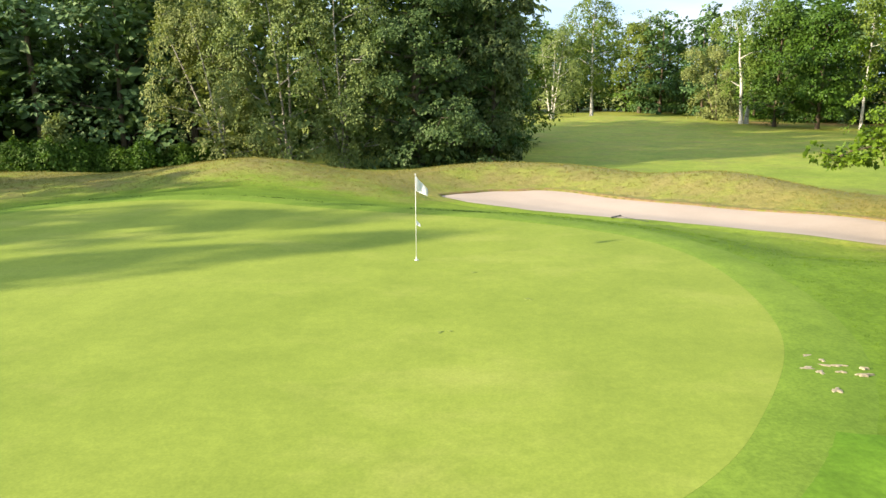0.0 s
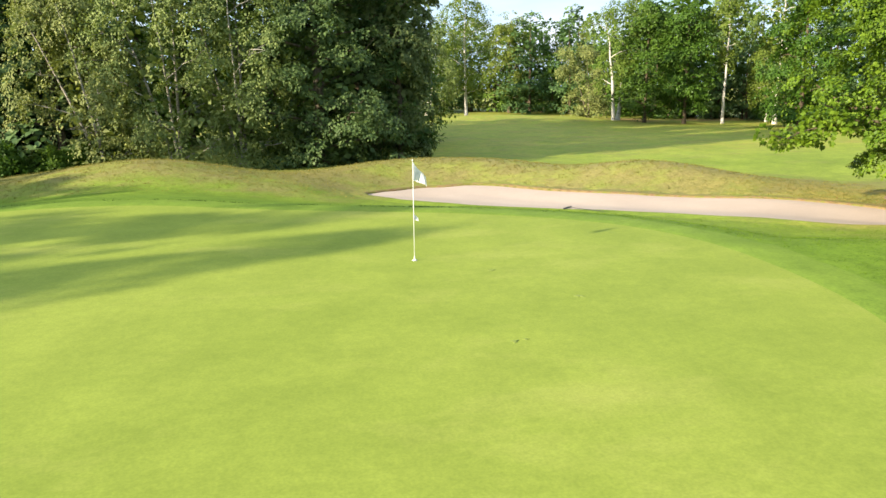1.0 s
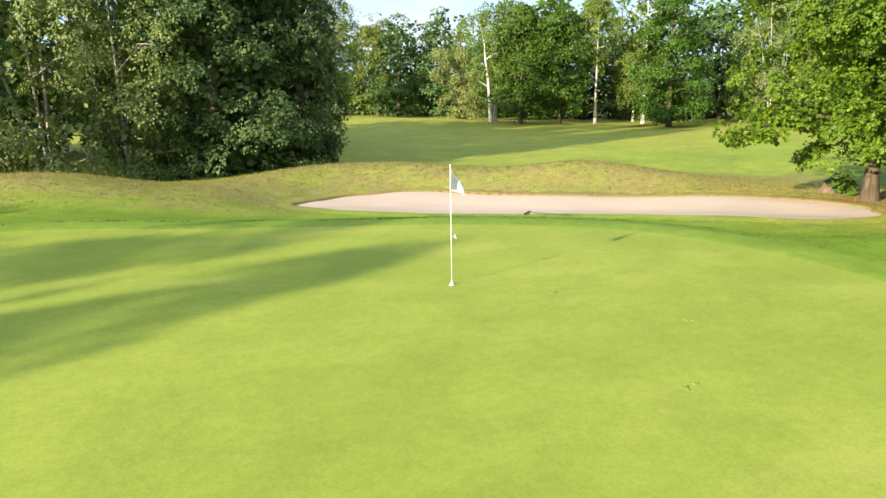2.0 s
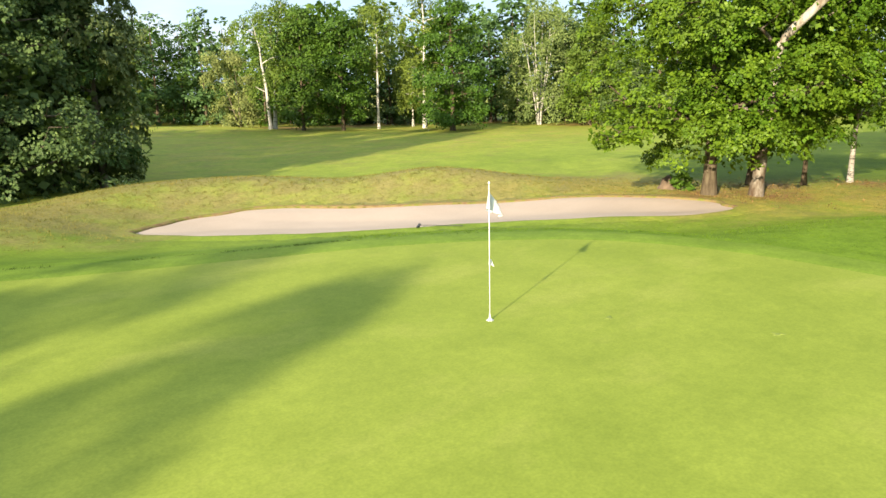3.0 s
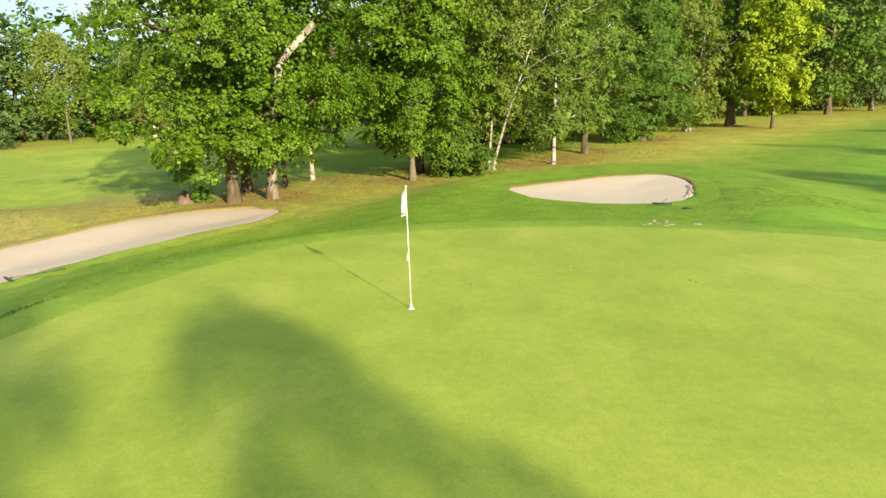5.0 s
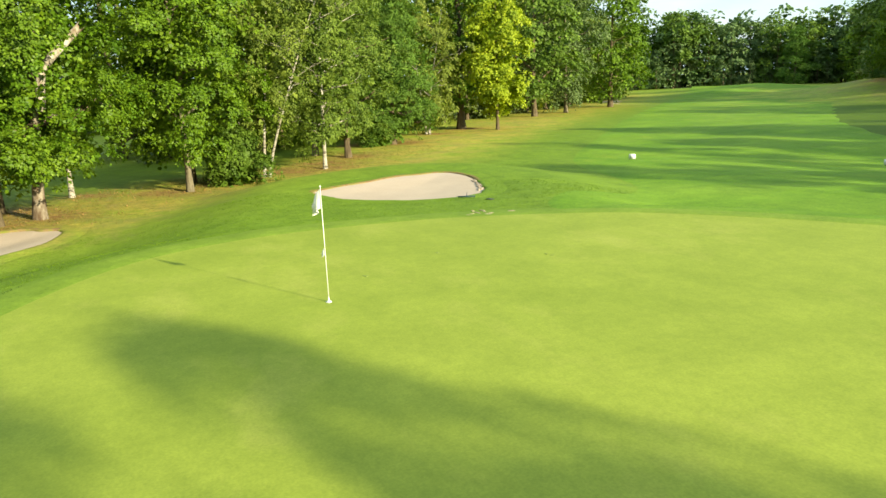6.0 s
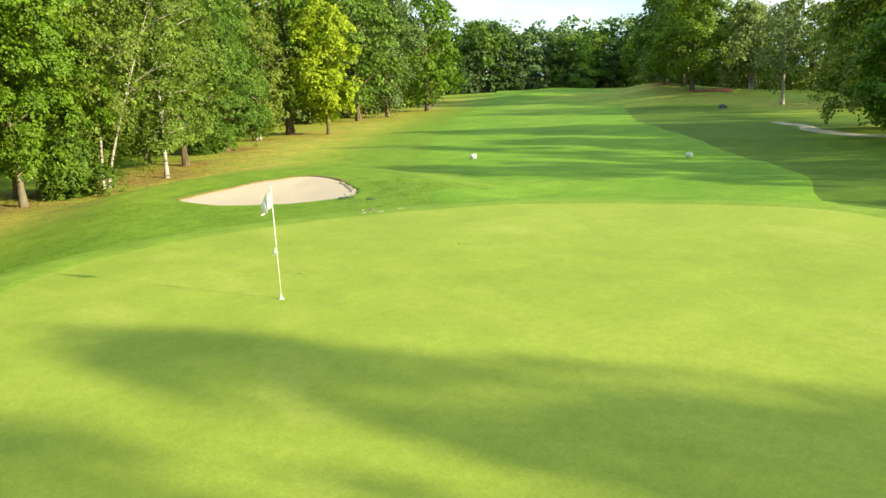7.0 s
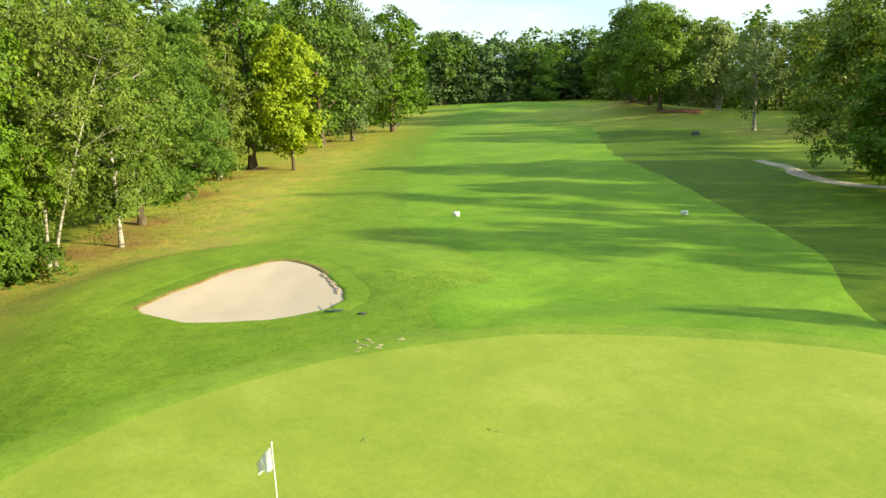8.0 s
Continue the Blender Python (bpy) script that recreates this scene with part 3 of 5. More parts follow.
def tree_parts(seed, H, r0, base, R, shape, clumps, per, leaf, size, flat=0.6, droop=0.0, lean=(0, 0), stems=1, limbs=14, bare=0.0, narrow=0.62, fine=True, boughs=0, bough=0, core=0.42, fill=0.4, hang=0.25, gap=None):
    """The wood and the crown of one tree, as vertices and faces. base: height of the crown's foot; R: its radius."""
    rng = np.random.default_rng(seed)
    lean = np.array([*lean, 0.0])
    wood, cents, axes = [], [], []
    for k in range(stems):
        a = 2 * np.pi * (k + rng.uniform(0, 0.6)) / max(stems, 1)
        foot = np.array([math.cos(a), math.sin(a), 0]) * (0 if stems == 1 else r0 * 1.3)
        tilt = lean + (np.array([math.cos(a), math.sin(a), 0]) * 0.13 * H if stems > 1 else 0)
        top = H * (0.93 if k == 0 else rng.uniform(0.75, 0.9))
        u = U
        path = foot + u[:, None] * np.array([0, 0, top]) + (u ** 1.2)[:, None] * tilt + np.cumsum(rng.normal(0, 0.012 * H / 3, (11, 3)), 0) * np.array([1, 1, 0]) * u[:, None] * 1.5
        path[0, 2] = -0.35
        rad = r0 / math.sqrt(stems) ** 0.6 * (1 - 0.93 * u) ** 0.85
        rad[0] *= 1.5
        rad[1] *= 1.22
        rad[2] *= 1.06
        wood.append(tube(path, rad, 9 if fine else 5))
        axes.append((path, rad, top))
    prof = PROFILE[shape]
    for j in range(limbs):
        path, rad, top = axes[j % len(axes)]
        z0 = base * 0.75 + (H * 0.88 - base * 0.75) * (j + rng.uniform(0, 1)) / limbs
        u0 = np.clip(z0 / top, 0.05, 0.97)
        start = np.array([np.interp(u0, U, path[:, k]) for k in range(3)])
        r_here = np.interp(u0, U, rad)
        ang = j * 2.4 + rng.uniform(-0.4, 0.4)
        rise = {"cone": rng.uniform(-0.1, 0.15), "low": rng.uniform(0.1, 0.5)}.get(shape, rng.uniform(0.35, 0.9))
        reach = R * float(prof(np.clip((z0 - base) / (H - base) + 0.1, 0.02, 0.98))) * rng.uniform(0.75, 1.0)
        s = np.linspace(0, 1, 5)[:, None]
        out = np.array([math.cos(ang), math.sin(ang), 0])
        bend = rng.normal(0, 0.06, (5, 3)) * reach * s
        limb = start + s * out * reach + s * (1 - 0.35 * s) * np.array([0, 0, rise * reach]) + bend
        rl = min(r_here * 0.6, 0.03 + 0.016 * reach * 1.6) * (1 - 0.85 * s[:, 0]) + 0.006
        wood.append(tube(limb, rl, 5 if fine else 3))
        for b in range(3 if fine else 0):
            f = rng.uniform(0.35, 0.9)
            p0 = np.array([np.interp(f, s[:, 0], limb[:, k]) for k in range(3)])
            side = np.cross(out, [0, 0, 1]) * rng.choice([-1, 1])
            tip = p0 + (out * 0.55 + side * rng.uniform(0.4, 1.0) + np.array([0, 0, rng.uniform(0.0, 0.6)])) * reach * 0.38
            mid = (p0 + tip) / 2 + rng.normal(0, 0.04, 3) * reach
            wood.append(tube([p0, mid, tip], [0.45 * rl[2] + 0.004, 0.3 * rl[2] + 0.004, 0.004], 4))
            cents.append(tip)
        cents.append(limb[-1])
        cents.append(limb[-2])
    # boughs stand in a lumpy envelope; each carries a shell of rosettes and leaves dark gaps beside it
    mid = axes[0][0]

    def envelope(k, inner):
        u = rng.uniform(0, 1, k) ** (1.25 if shape in ("cone", "low") else 0.95)
        ang = rng.uniform(0, 2 * np.pi, k)
        lump = 1 + 0.20 * np.sin(ang * 2 + seed) * np.sin(u * 7 + seed * 1.7) + 0.14 * np.sin(ang * 5 + seed * 2.1 + u * 9)
        rr = R * prof(u) * lump * inner(k)
        z = base + u * (H - base)
        if shape == "cone":
            z = base + np.round(u * 15) / 15 * (H - base) - 0.12 * rr + rng.normal(0, 0.08, k)
        x, y = (np.interp(z / axes[0][2], U, mid[:, q]) * 0.9 for q in (0, 1))
        out = np.stack([np.cos(ang), np.sin(ang), np.zeros(k)], 1)
        return np.stack([x, y, z], 1) + out * rr[:, None], out

    boughs = boughs or max(7, clumps // 7)
    bough = bough or min(1.5, max(0.3, 0.27 * R))
    heart, out = envelope(boughs, lambda k: rng.uniform(0.25, 0.95, k) ** 0.45)
    if cents and not bare:
        tips = np.array(cents)
        away = (tips - np.stack([np.interp(tips[:, 2] / axes[0][2], U, mid[:, q]) for q in (0, 1)] + [tips[:, 2]], 1)) + 1e-6
        heart, out = np.vstack([heart, tips]), np.vstack([out, away / np.linalg.norm(away, axis=1)[:, None]])
    if bare:
        keep = rng.uniform(0, 1, len(heart)) > bare
        heart, out = heart[keep], out[keep]
    own = rng.integers(0, len(heart), clumps)
    wide = bough * rng.uniform(0.55, 1.3, len(heart))[own][:, None]
    way = rng.normal(0, 1, (clumps, 3))
    way /= np.linalg.norm(way, axis=1)[:, None]
    way = way + out[own] * 0.55 + np.array([0, 0, 0.45])
    way /= np.linalg.norm(way, axis=1)[:, None]
    off = way * wide * rng.uniform(0.45, 1, (clumps, 1)) ** 0.5 * np.array([1, 1, flat])
    off[:, 2] -= droop * np.sum(off * out[own], 1)
    pts = heart[own] + off
    face = way * 0.8 + out[own] * 0.35 + np.array([0, 0, 0.5])
    if gap:
        ok = ~bald(pts, gap)
        pts, face = pts[ok], face[ok]
    pts[:, 2] = np.maximum(pts[:, 2], 0.15)
    crown = leaves(rng, pts, size * rng.uniform(0.6, 1.35, len(pts)), per, leaf, flat, droop, narrow, face, hang)
    # larger filler leaves near the stem, added to block light through the crown
    rest, _ = envelope(max(6, int(clumps * fill)), lambda k: rng.uniform(0.1, 0.62, k))
    rest = rest[rest[:, 2] < H - 0.12 * (H - base)]
    if gap:
        rest = rest[~bald(rest, gap)]
    if core and not bare:
        crown = joined([crown, leaves(rng, rest, np.full(len(rest), 0.22 * R), 7, core, 0.7, 0.1, 0.8)])
    return joined(wood), crown


def tree(name, x, y, label, category, bark, leaf_mat, turn=0.0, group="", **kw):
    wood, crown = tree_parts(**kw)
    ob = tagged(new(name), label, category, group)
    ob.matrix_basis = pose(x, y, float(relief(x, y)), 0, 0, turn)
    t = new("trunk", mesh_from("trunk", *wood, [bark]))
    c = new("crown", mesh_from("crown", *crown, [leaf_mat], False))
    t.parent = c.parent = ob
    return ob


MAPLE = dict(shape="full", flat=0.6, droop=0.25, leaf=0.15, size=0.42, narrow=0.78, category="tree")
BIRCH = dict(shape="oval", flat=1.35, droop=0.8, hang=0.9, leaf=0.13, size=0.45, narrow=0.65, category="tree")
PINE = dict(shape="cone", flat=0.26, droop=0.15, hang=0.0, leaf=0.3, size=0.6, narrow=0.2, category="tree")
SHRUB = dict(shape="low", flat=0.8, droop=0.1, leaf=0.15, size=0.38, limbs=9, category="shrub")


def place(style, **kw):
    return tree(**{**style, **kw})


def tree_branch(rng_seed, start, end, sag, tufts, per, leaf):
    """One long low branch with side twigs and tufts of leaves."""
    rng = np.random.default_rng(rng_seed)
    a, b = np.array(start), np.array(end)
    s = np.linspace(0, 1, 9)[:, None]
    path = a + (b - a) * s + np.array([0, 0, -sag]) * (s * (1 - s) * 4) * -1 + rng.normal(0, 0.06, (9, 3)) * s
    wood = [tube(path, 0.075 * (1 - 0.9 * s[:, 0]) + 0.006, 7)]
    pts = []
    for k in range(tufts):
        f = rng.uniform(0.3, 1.0)
        p = np.array([np.interp(f, s[:, 0], path[:, i]) for i in range(3)])
        tip = p + rng.normal(0, 1, 3) * np.array([0.45, 0.6, 0.3]) * (1.15 - 0.5 * f)
        pts.append(tip)
        if k % 2 == 0:
            wood.append(tube([p, (p + tip) / 2 + rng.normal(0, 0.04, 3), tip], [0.014, 0.01, 0.004], 4))
    return joined(wood), leaves(rng, np.array(pts), rng.uniform(0.3, 0.6, tufts), per, leaf, 0.55, 0.2, 0.9)


def build_near_trees():
    first = place(MAPLE, name="maple_tree", x=19.2, y=24.5, label="leafy green maple tree with low spreading crown beside the long bunker", bark=BROWN_BARK,
          leaf_mat=MAPLE_LEAF, seed=11, H=14.5, r0=0.26, base=1.5, R=5.0, clumps=1150, per=52, leaf=0.125, size=0.38, core=0.2, fill=0.9, limbs=13, boughs=110, bough=1.05, gap=((0.1, -2.4, 5.75), (0.45, -4.3, 7.9), 0.6))
    low = tree_branch(rng_seed=5, start=(19.0, 24.6, 1.9), end=(13.5, 25.5, 1.75), sag=0.5, tufts=46, per=40, leaf=0.17)
    for name, data in zip(("low_branch", "branch_leaves"), low):
        b = new(name, mesh_from(name, np.asarray(data[0]) - np.array(first.matrix_basis.translation), data[1], [BROWN_BARK if name == "low_branch" else MAPLE_LEAF], name == "low_branch"))
        b.parent = first
    second = place(MAPLE, name="maple_tree", x=20.1, y=23.0, label="green maple tree with pale leaning trunk, bare and broken above", bark=PALE_BARK,
          leaf_mat=MAPLE_LEAF, seed=12, H=13.5, r0=0.24, base=1.7, R=3.8, clumps=820, per=50, leaf=0.125, size=0.38, core=0.2, fill=0.9, boughs=85, bough=1.0, lean=(0.6, -1.4), limbs=11, gap=((-0.75, -0.9, 5.75), (-0.45, -2.8, 8.1), 0.6))
    path = along([(-0.55, -0.65, 4.3), (-0.75, -0.9, 5.75), (-0.58, -1.8, 6.8), (-0.46, -2.4, 7.4)], 16)
    stem = tube(path, np.linspace(0.17, 0.15, 16), 10)
    stem[0][-10:] += (path[-1] - path[-2]) * np.random.default_rng(3).uniform(-0.6, 1.4, (10, 1))
    b = new("broken_stem", mesh_from("broken_stem", *stem, [SNAG_BARK]))
    b.parent = second
    tagged(b, "bare pale flaking stem, broken off at its end")
    place(MAPLE, name="maple_tree", x=24.9, y=16.5, label="straight-trunked green maple tree with dense crown", bark=GREY_BARK,
          leaf_mat=MAPLE_LEAF, seed=13, H=14.0, r0=0.16, base=1.9, R=3.6, clumps=960, per=50, leaf=0.125, size=0.38, core=0.2, fill=0.9, limbs=12, boughs=100, bough=0.9)
    place(MAPLE, name="young_tree", x=24.7, y=23.0, label="young tree with thin brown trunk behind the maples", bark=BROWN_BARK,
          leaf_mat=MAPLE_LEAF, seed=27, H=9, r0=0.11, base=2.4, R=2.6, clumps=200, per=36)
    place(MAPLE, name="maple_tree", x=23.4, y=24.7, label="dark-trunked maple tree standing behind two others", bark=BROWN_BARK,
          leaf_mat=MAPLE_LEAF, seed=28, H=14, r0=0.24, base=2.4, R=4.2, clumps=420, per=26, leaf=0.24, size=0.7, lean=(0.5, -1.0))
    place(BIRCH, name="birch_tree", x=26.7, y=21.8, label="birch tree with short white trunk behind the maples", bark=WHITE_BARK,
          leaf_mat=MAPLE_LEAF, seed=14, H=12.0, r0=0.12, base=2.8, R=3.0, clumps=260, per=40)
    place(MAPLE, name="maple_tree", x=27.9, y=16.0, label="dark maple tree in the shade of its neighbours", bark=BROWN_BARK,
          leaf_mat=MAPLE_LEAF, seed=15, H=14.0, r0=0.24, base=1.4, R=4.0, clumps=440, per=26, leaf=0.24, size=0.7)
    place(BIRCH, name="birch_tree", x=27.6, y=12.0, label="leaning white-stemmed birch tree with thin drooping twigs", bark=WHITE_BARK,
          leaf_mat=BIRCH_LEAF, seed=16, H=12.5, r0=0.10, base=3.0, R=3.0, clumps=340, per=46, stems=2, lean=(-0.6, -2.6), limbs=24)
    place(BIRCH, name="birch_tree", x=31.6, y=12.4, label="tall slender birch tree with fine olive leaves", bark=WHITE_BARK,
          leaf_mat=BIRCH_LEAF, seed=29, H=14, r0=0.10, base=2.0, R=3.2, clumps=340, per=40, stems=2)
    place(BIRCH, name="birch_tree", x=29.6, y=8.0, label="forked white birch tree with drooping olive leaves", bark=WHITE_BARK,
          leaf_mat=BIRCH_LEAF, seed=17, H=13.5, r0=0.12, base=1.8, R=3.4, clumps=460, per=48, lean=(0.4, -0.6), limbs=26)
    place(MAPLE, name="maple_tree", x=35.0, y=4.6, label="green maple tree with reddish trunk among birches", bark=BROWN_BARK,
          leaf_mat=BIRCH_LEAF, seed=18, H=13.0, r0=0.22, base=1.5, R=3.8, clumps=560, per=42)
    place(BIRCH, name="birch_tree", x=38.0, y=6.0, label="olive birch tree filling the row behind", bark=GREY_BARK,
          leaf_mat=BIRCH_LEAF, seed=30, H=14.0, r0=0.2, base=1.2, R=3.6, clumps=360, per=40)
    place(SHRUB, name="shrub", x=25.9, y=13.8, label="broad-leaved green shrub at the foot of a maple", bark=BROWN_BARK,
          leaf_mat=SHRUB_LEAF, seed=19, H=2.9, r0=0.04, base=0.1, R=1.7, clumps=260, per=36, stems=4)
    place(PINE, name="pine_tree", x=43.5, y=-2.4, label="soft-needled green pine tree with layered branches", bark=BROWN_BARK,
          leaf_mat=PINE_LEAF, seed=20, H=14.5, r0=0.25, base=0.9, R=4.4, clumps=700, per=44, limbs=34)
    place(SHRUB, name="shrub", x=42.2, y=-0.6, label="low dark shrub under the pine tree", bark=BROWN_BARK,
          leaf_mat=SHRUB_LEAF, seed=21, H=2.4, r0=0.04, base=0.1, R=1.9, clumps=180, per=30, stems=3)
    place(BIRCH, name="birch_tree", x=50.6, y=-9.0, label="twin-stemmed white birch tree with full green crown", bark=WHITE_BARK,
          leaf_mat=BIRCH_LEAF, seed=22, H=13.0, r0=0.13, base=1.0, R=3.8, clumps=420, per=40, stems=2, leaf=0.2)
    place(MAPLE, name="maple_tree", x=55.4, y=-15.2, label="tall dark maple tree with heavy forked trunk", bark=BROWN_BARK,
          leaf_mat=MAPLE_LEAF, seed=23, H=18.5, r0=0.42, base=2.0, R=4.6, clumps=480, per=30, leaf=0.3, size=0.8)
    place(MAPLE, name="yellow_tree", x=50.8, y=-16.9, label="small tree with bright yellow-green early autumn leaves", bark=BROWN_BARK,
          leaf_mat=YELLOW_LEAF, seed=24, H=13.0, r0=0.16, base=1.9, R=3.2, clumps=480, per=34, shape="round", leaf=0.26, size=0.7)
    place(BIRCH, name="birch_tree", x=73, y=-41.5, label="tall grey-green birch tree at the fairway edge", bark=GREY_BARK,
          leaf_mat=SILVER_LEAF, seed=25, H=20, r0=0.28, base=2.2, R=5.2, clumps=420, per=32, leaf=0.32, size=0.9)
    place(MAPLE, name="maple_tree", x=69, y=-33.5, label="tall full-crowned green maple tree at the wood edge", bark=BROWN_BARK,
          leaf_mat=WOODS_LEAF, seed=38, H=21, r0=0.35, base=1.6, R=5.8, clumps=340, per=28, leaf=0.4, size=1.0)
    place(MAPLE, name="maple_tree", x=81, y=-56, label="large spreading maple tree overhanging the fairway edge", bark=BROWN_BARK,
          leaf_mat=MAPLE_LEAF, seed=26, H=19, r0=0.4, base=1.6, R=6.5, clumps=440, per=30, leaf=0.4, size=1.0)


def build_north_trees():
    # the dense clump beyond the bank
    thick = dict(BIRCH, bark=WHITE_BARK, leaf_mat=OLIVE_LEAF, r0=0.14, base=0.3, per=50, stems=3, leaf=0.15, size=0.65, name="birch_tree")
    place(thick, x=-13.3, y=45.0, label="leaning olive-green birch tree with thin pale stems", seed=31, H=11.0, R=3.3, clumps=360, lean=(-2.0, -0.5), shape="low")
    place(thick, x=-9.5, y=45.0, label="many-stemmed olive-green birch tree reaching to the ground", seed=32, H=13.5, R=3.3, clumps=390, lean=(-1.2, -0.6), shape="full")
    place(thick, x=-6.0, y=44.8, label="grey-green birch tree with leaning white stems", seed=33, H=14.5, R=3.2, clumps=390, lean=(-1.0, -0.4), shape="full")
    place(MAPLE, name="silver_maple", x=-1.6, y=46.2, label="broad silver maple with layered grey-green leaves down to the ground", bark=GREY_BARK,
          leaf_mat=SILVER_LEAF, seed=34, H=15.5, r0=0.4, base=0.2, R=5.0, clumps=1000, per=40, shape="low", flat=0.35, droop=0.3, limbs=26, leaf=0.16, size=0.5, boughs=75, bough=1.5)
    place(PINE, name="spruce_tree", x=2.0, y=50.0, label="tall dark spruce tree behind the silver maple", bark=BROWN_BARK,
          leaf_mat=SPRUCE_LEAF, seed=35, H=20, r0=0.32, base=0.4, R=4.6, clumps=520, per=40, limbs=34, leaf=0.36)
    place(BIRCH, name="birch_tree", x=3.3, y=47.6, label="dark drooping birch tree at the end of the clump", bark=GREY_BARK,
          leaf_mat=SILVER_LEAF, seed=36, H=16, r0=0.18, base=0.4, R=2.3, clumps=460, per=48, leaf=0.2, shape="full")
    # the far line, from west to east
    far = dict(leaf=0.24, size=0.9, per=36)
    B, M, S = {**BIRCH, **far, "bark": CLEAN_BARK, "leaf_mat": BIRCH_LEAF, "name": "birch_tree"}, {**MAPLE, **far, "bark": BROWN_BARK, "leaf_mat": DARK_LEAF, "name": "maple_tree"}, {**SHRUB, **far, "bark": GREY_BARK, "name": "tall_shrub"}
    place(PINE, name="spruce_tree", x=1.5, y=55.5, label="tall dark spruce tree deep in the clump", bark=BROWN_BARK, leaf_mat=SPRUCE_LEAF, seed=37, H=19, r0=0.3, base=0.4, R=4.4, clumps=300, per=30, leaf=0.5, size=1.0)
    place(B, x=23.4, y=116.3, label="slender white-trunked birch tree on the far field edge", seed=41, H=19, r0=0.26, base=4.0, R=4.4, clumps=300)
    place(B, x=16.5, y=112, label="leaning grey birch tree on the far field edge", seed=53, H=14, r0=0.2, base=1.5, R=4.2, clumps=280, stems=3, leaf_mat=OLIVE_LEAF)
    place(M, x=34.7, y=130.8, label="olive-green tree with brown trunk beyond the field", leaf_mat=BIRCH_LEAF, seed=42, H=17, r0=0.3, base=3.0, R=5.0, clumps=300)
    place(S, x=35.2, y=95.5, label="tall leaning olive shrub with brown tinged leaves", leaf_mat=OLIVE_LEAF, seed=43, H=10.5, r0=0.13, base=0.3, R=3.0, clumps=280, stems=3, lean=(-1.5, 0.0))
    place(B, x=36.5, y=89.8, label="double white-trunked birch tree with airy crown", seed=44, H=16, r0=0.3, base=4.6, R=3.4, clumps=240, stems=2)
    place(M, x=38.9, y=86.7, label="rich green maple tree on the field edge", seed=45, H=14, r0=0.22, base=1.2, R=3.4, clumps=380)
    place(M, x=42.1, y=83.0, label="dark green maple tree on the field edge", seed=46, H=13.6, r0=0.22, base=1.2, R=3.3, clumps=380)
    place(B, x=46.0, y=81.2, label="tall thin birch tree with bare pale trunk and sparse top", seed=47, H=15.5, r0=0.17, base=8.0, R=2.6, clumps=120)
    place(B, x=50.8, y=78.3, label="tall white birch tree with bare forked limbs", seed=48, H=18.5, r0=0.23, base=2.5, R=3.4, clumps=220)
    place(B, x=53.1, y=83.2, label="small pale-trunked birch tree among taller ones", seed=54, H=10, r0=0.14, base=2.5, R=2.6, clumps=150)
    place(M, x=48.2, y=70.5, label="broad layered green maple tree reaching near the ground", seed=49, H=16, r0=0.28, base=0.9, R=4.4, clumps=480, shape="low", flat=0.32)
    place(B, x=62.8, y=70.3, label="clump of thin pale birch stems with olive leaves", leaf_mat=OLIVE_LEAF, seed=50, H=15.5, r0=0.16, base=0.6, R=4.2, clumps=400, stems=6, shape="full")
    place(M, x=63.9, y=63.4, label="green young tree in the far hedge", leaf_mat=BIRCH_LEAF, seed=51, H=12, r0=0.17, base=0.9, R=3.4, clumps=320)
    place(S, x=66.2, y=59.6, label="greyish wide shrub with fine twigs", leaf_mat=SILVER_LEAF, seed=52, H=8.5, r0=0.1, base=0.2, R=4.2, clumps=340, stems=5)
    place(B, x=73.5, y=53.0, label="thin-trunked birch tree at the corner of the field", bark=GREY_BARK, seed=55, H=12, r0=0.14, base=3.5, R=3.0, clumps=200)
    place(B, x=78.0, y=45.0, label="pale forked birch tree in the far hedge", seed=56, H=11, r0=0.2, base=1.5, R=3.6, clumps=260, stems=2)


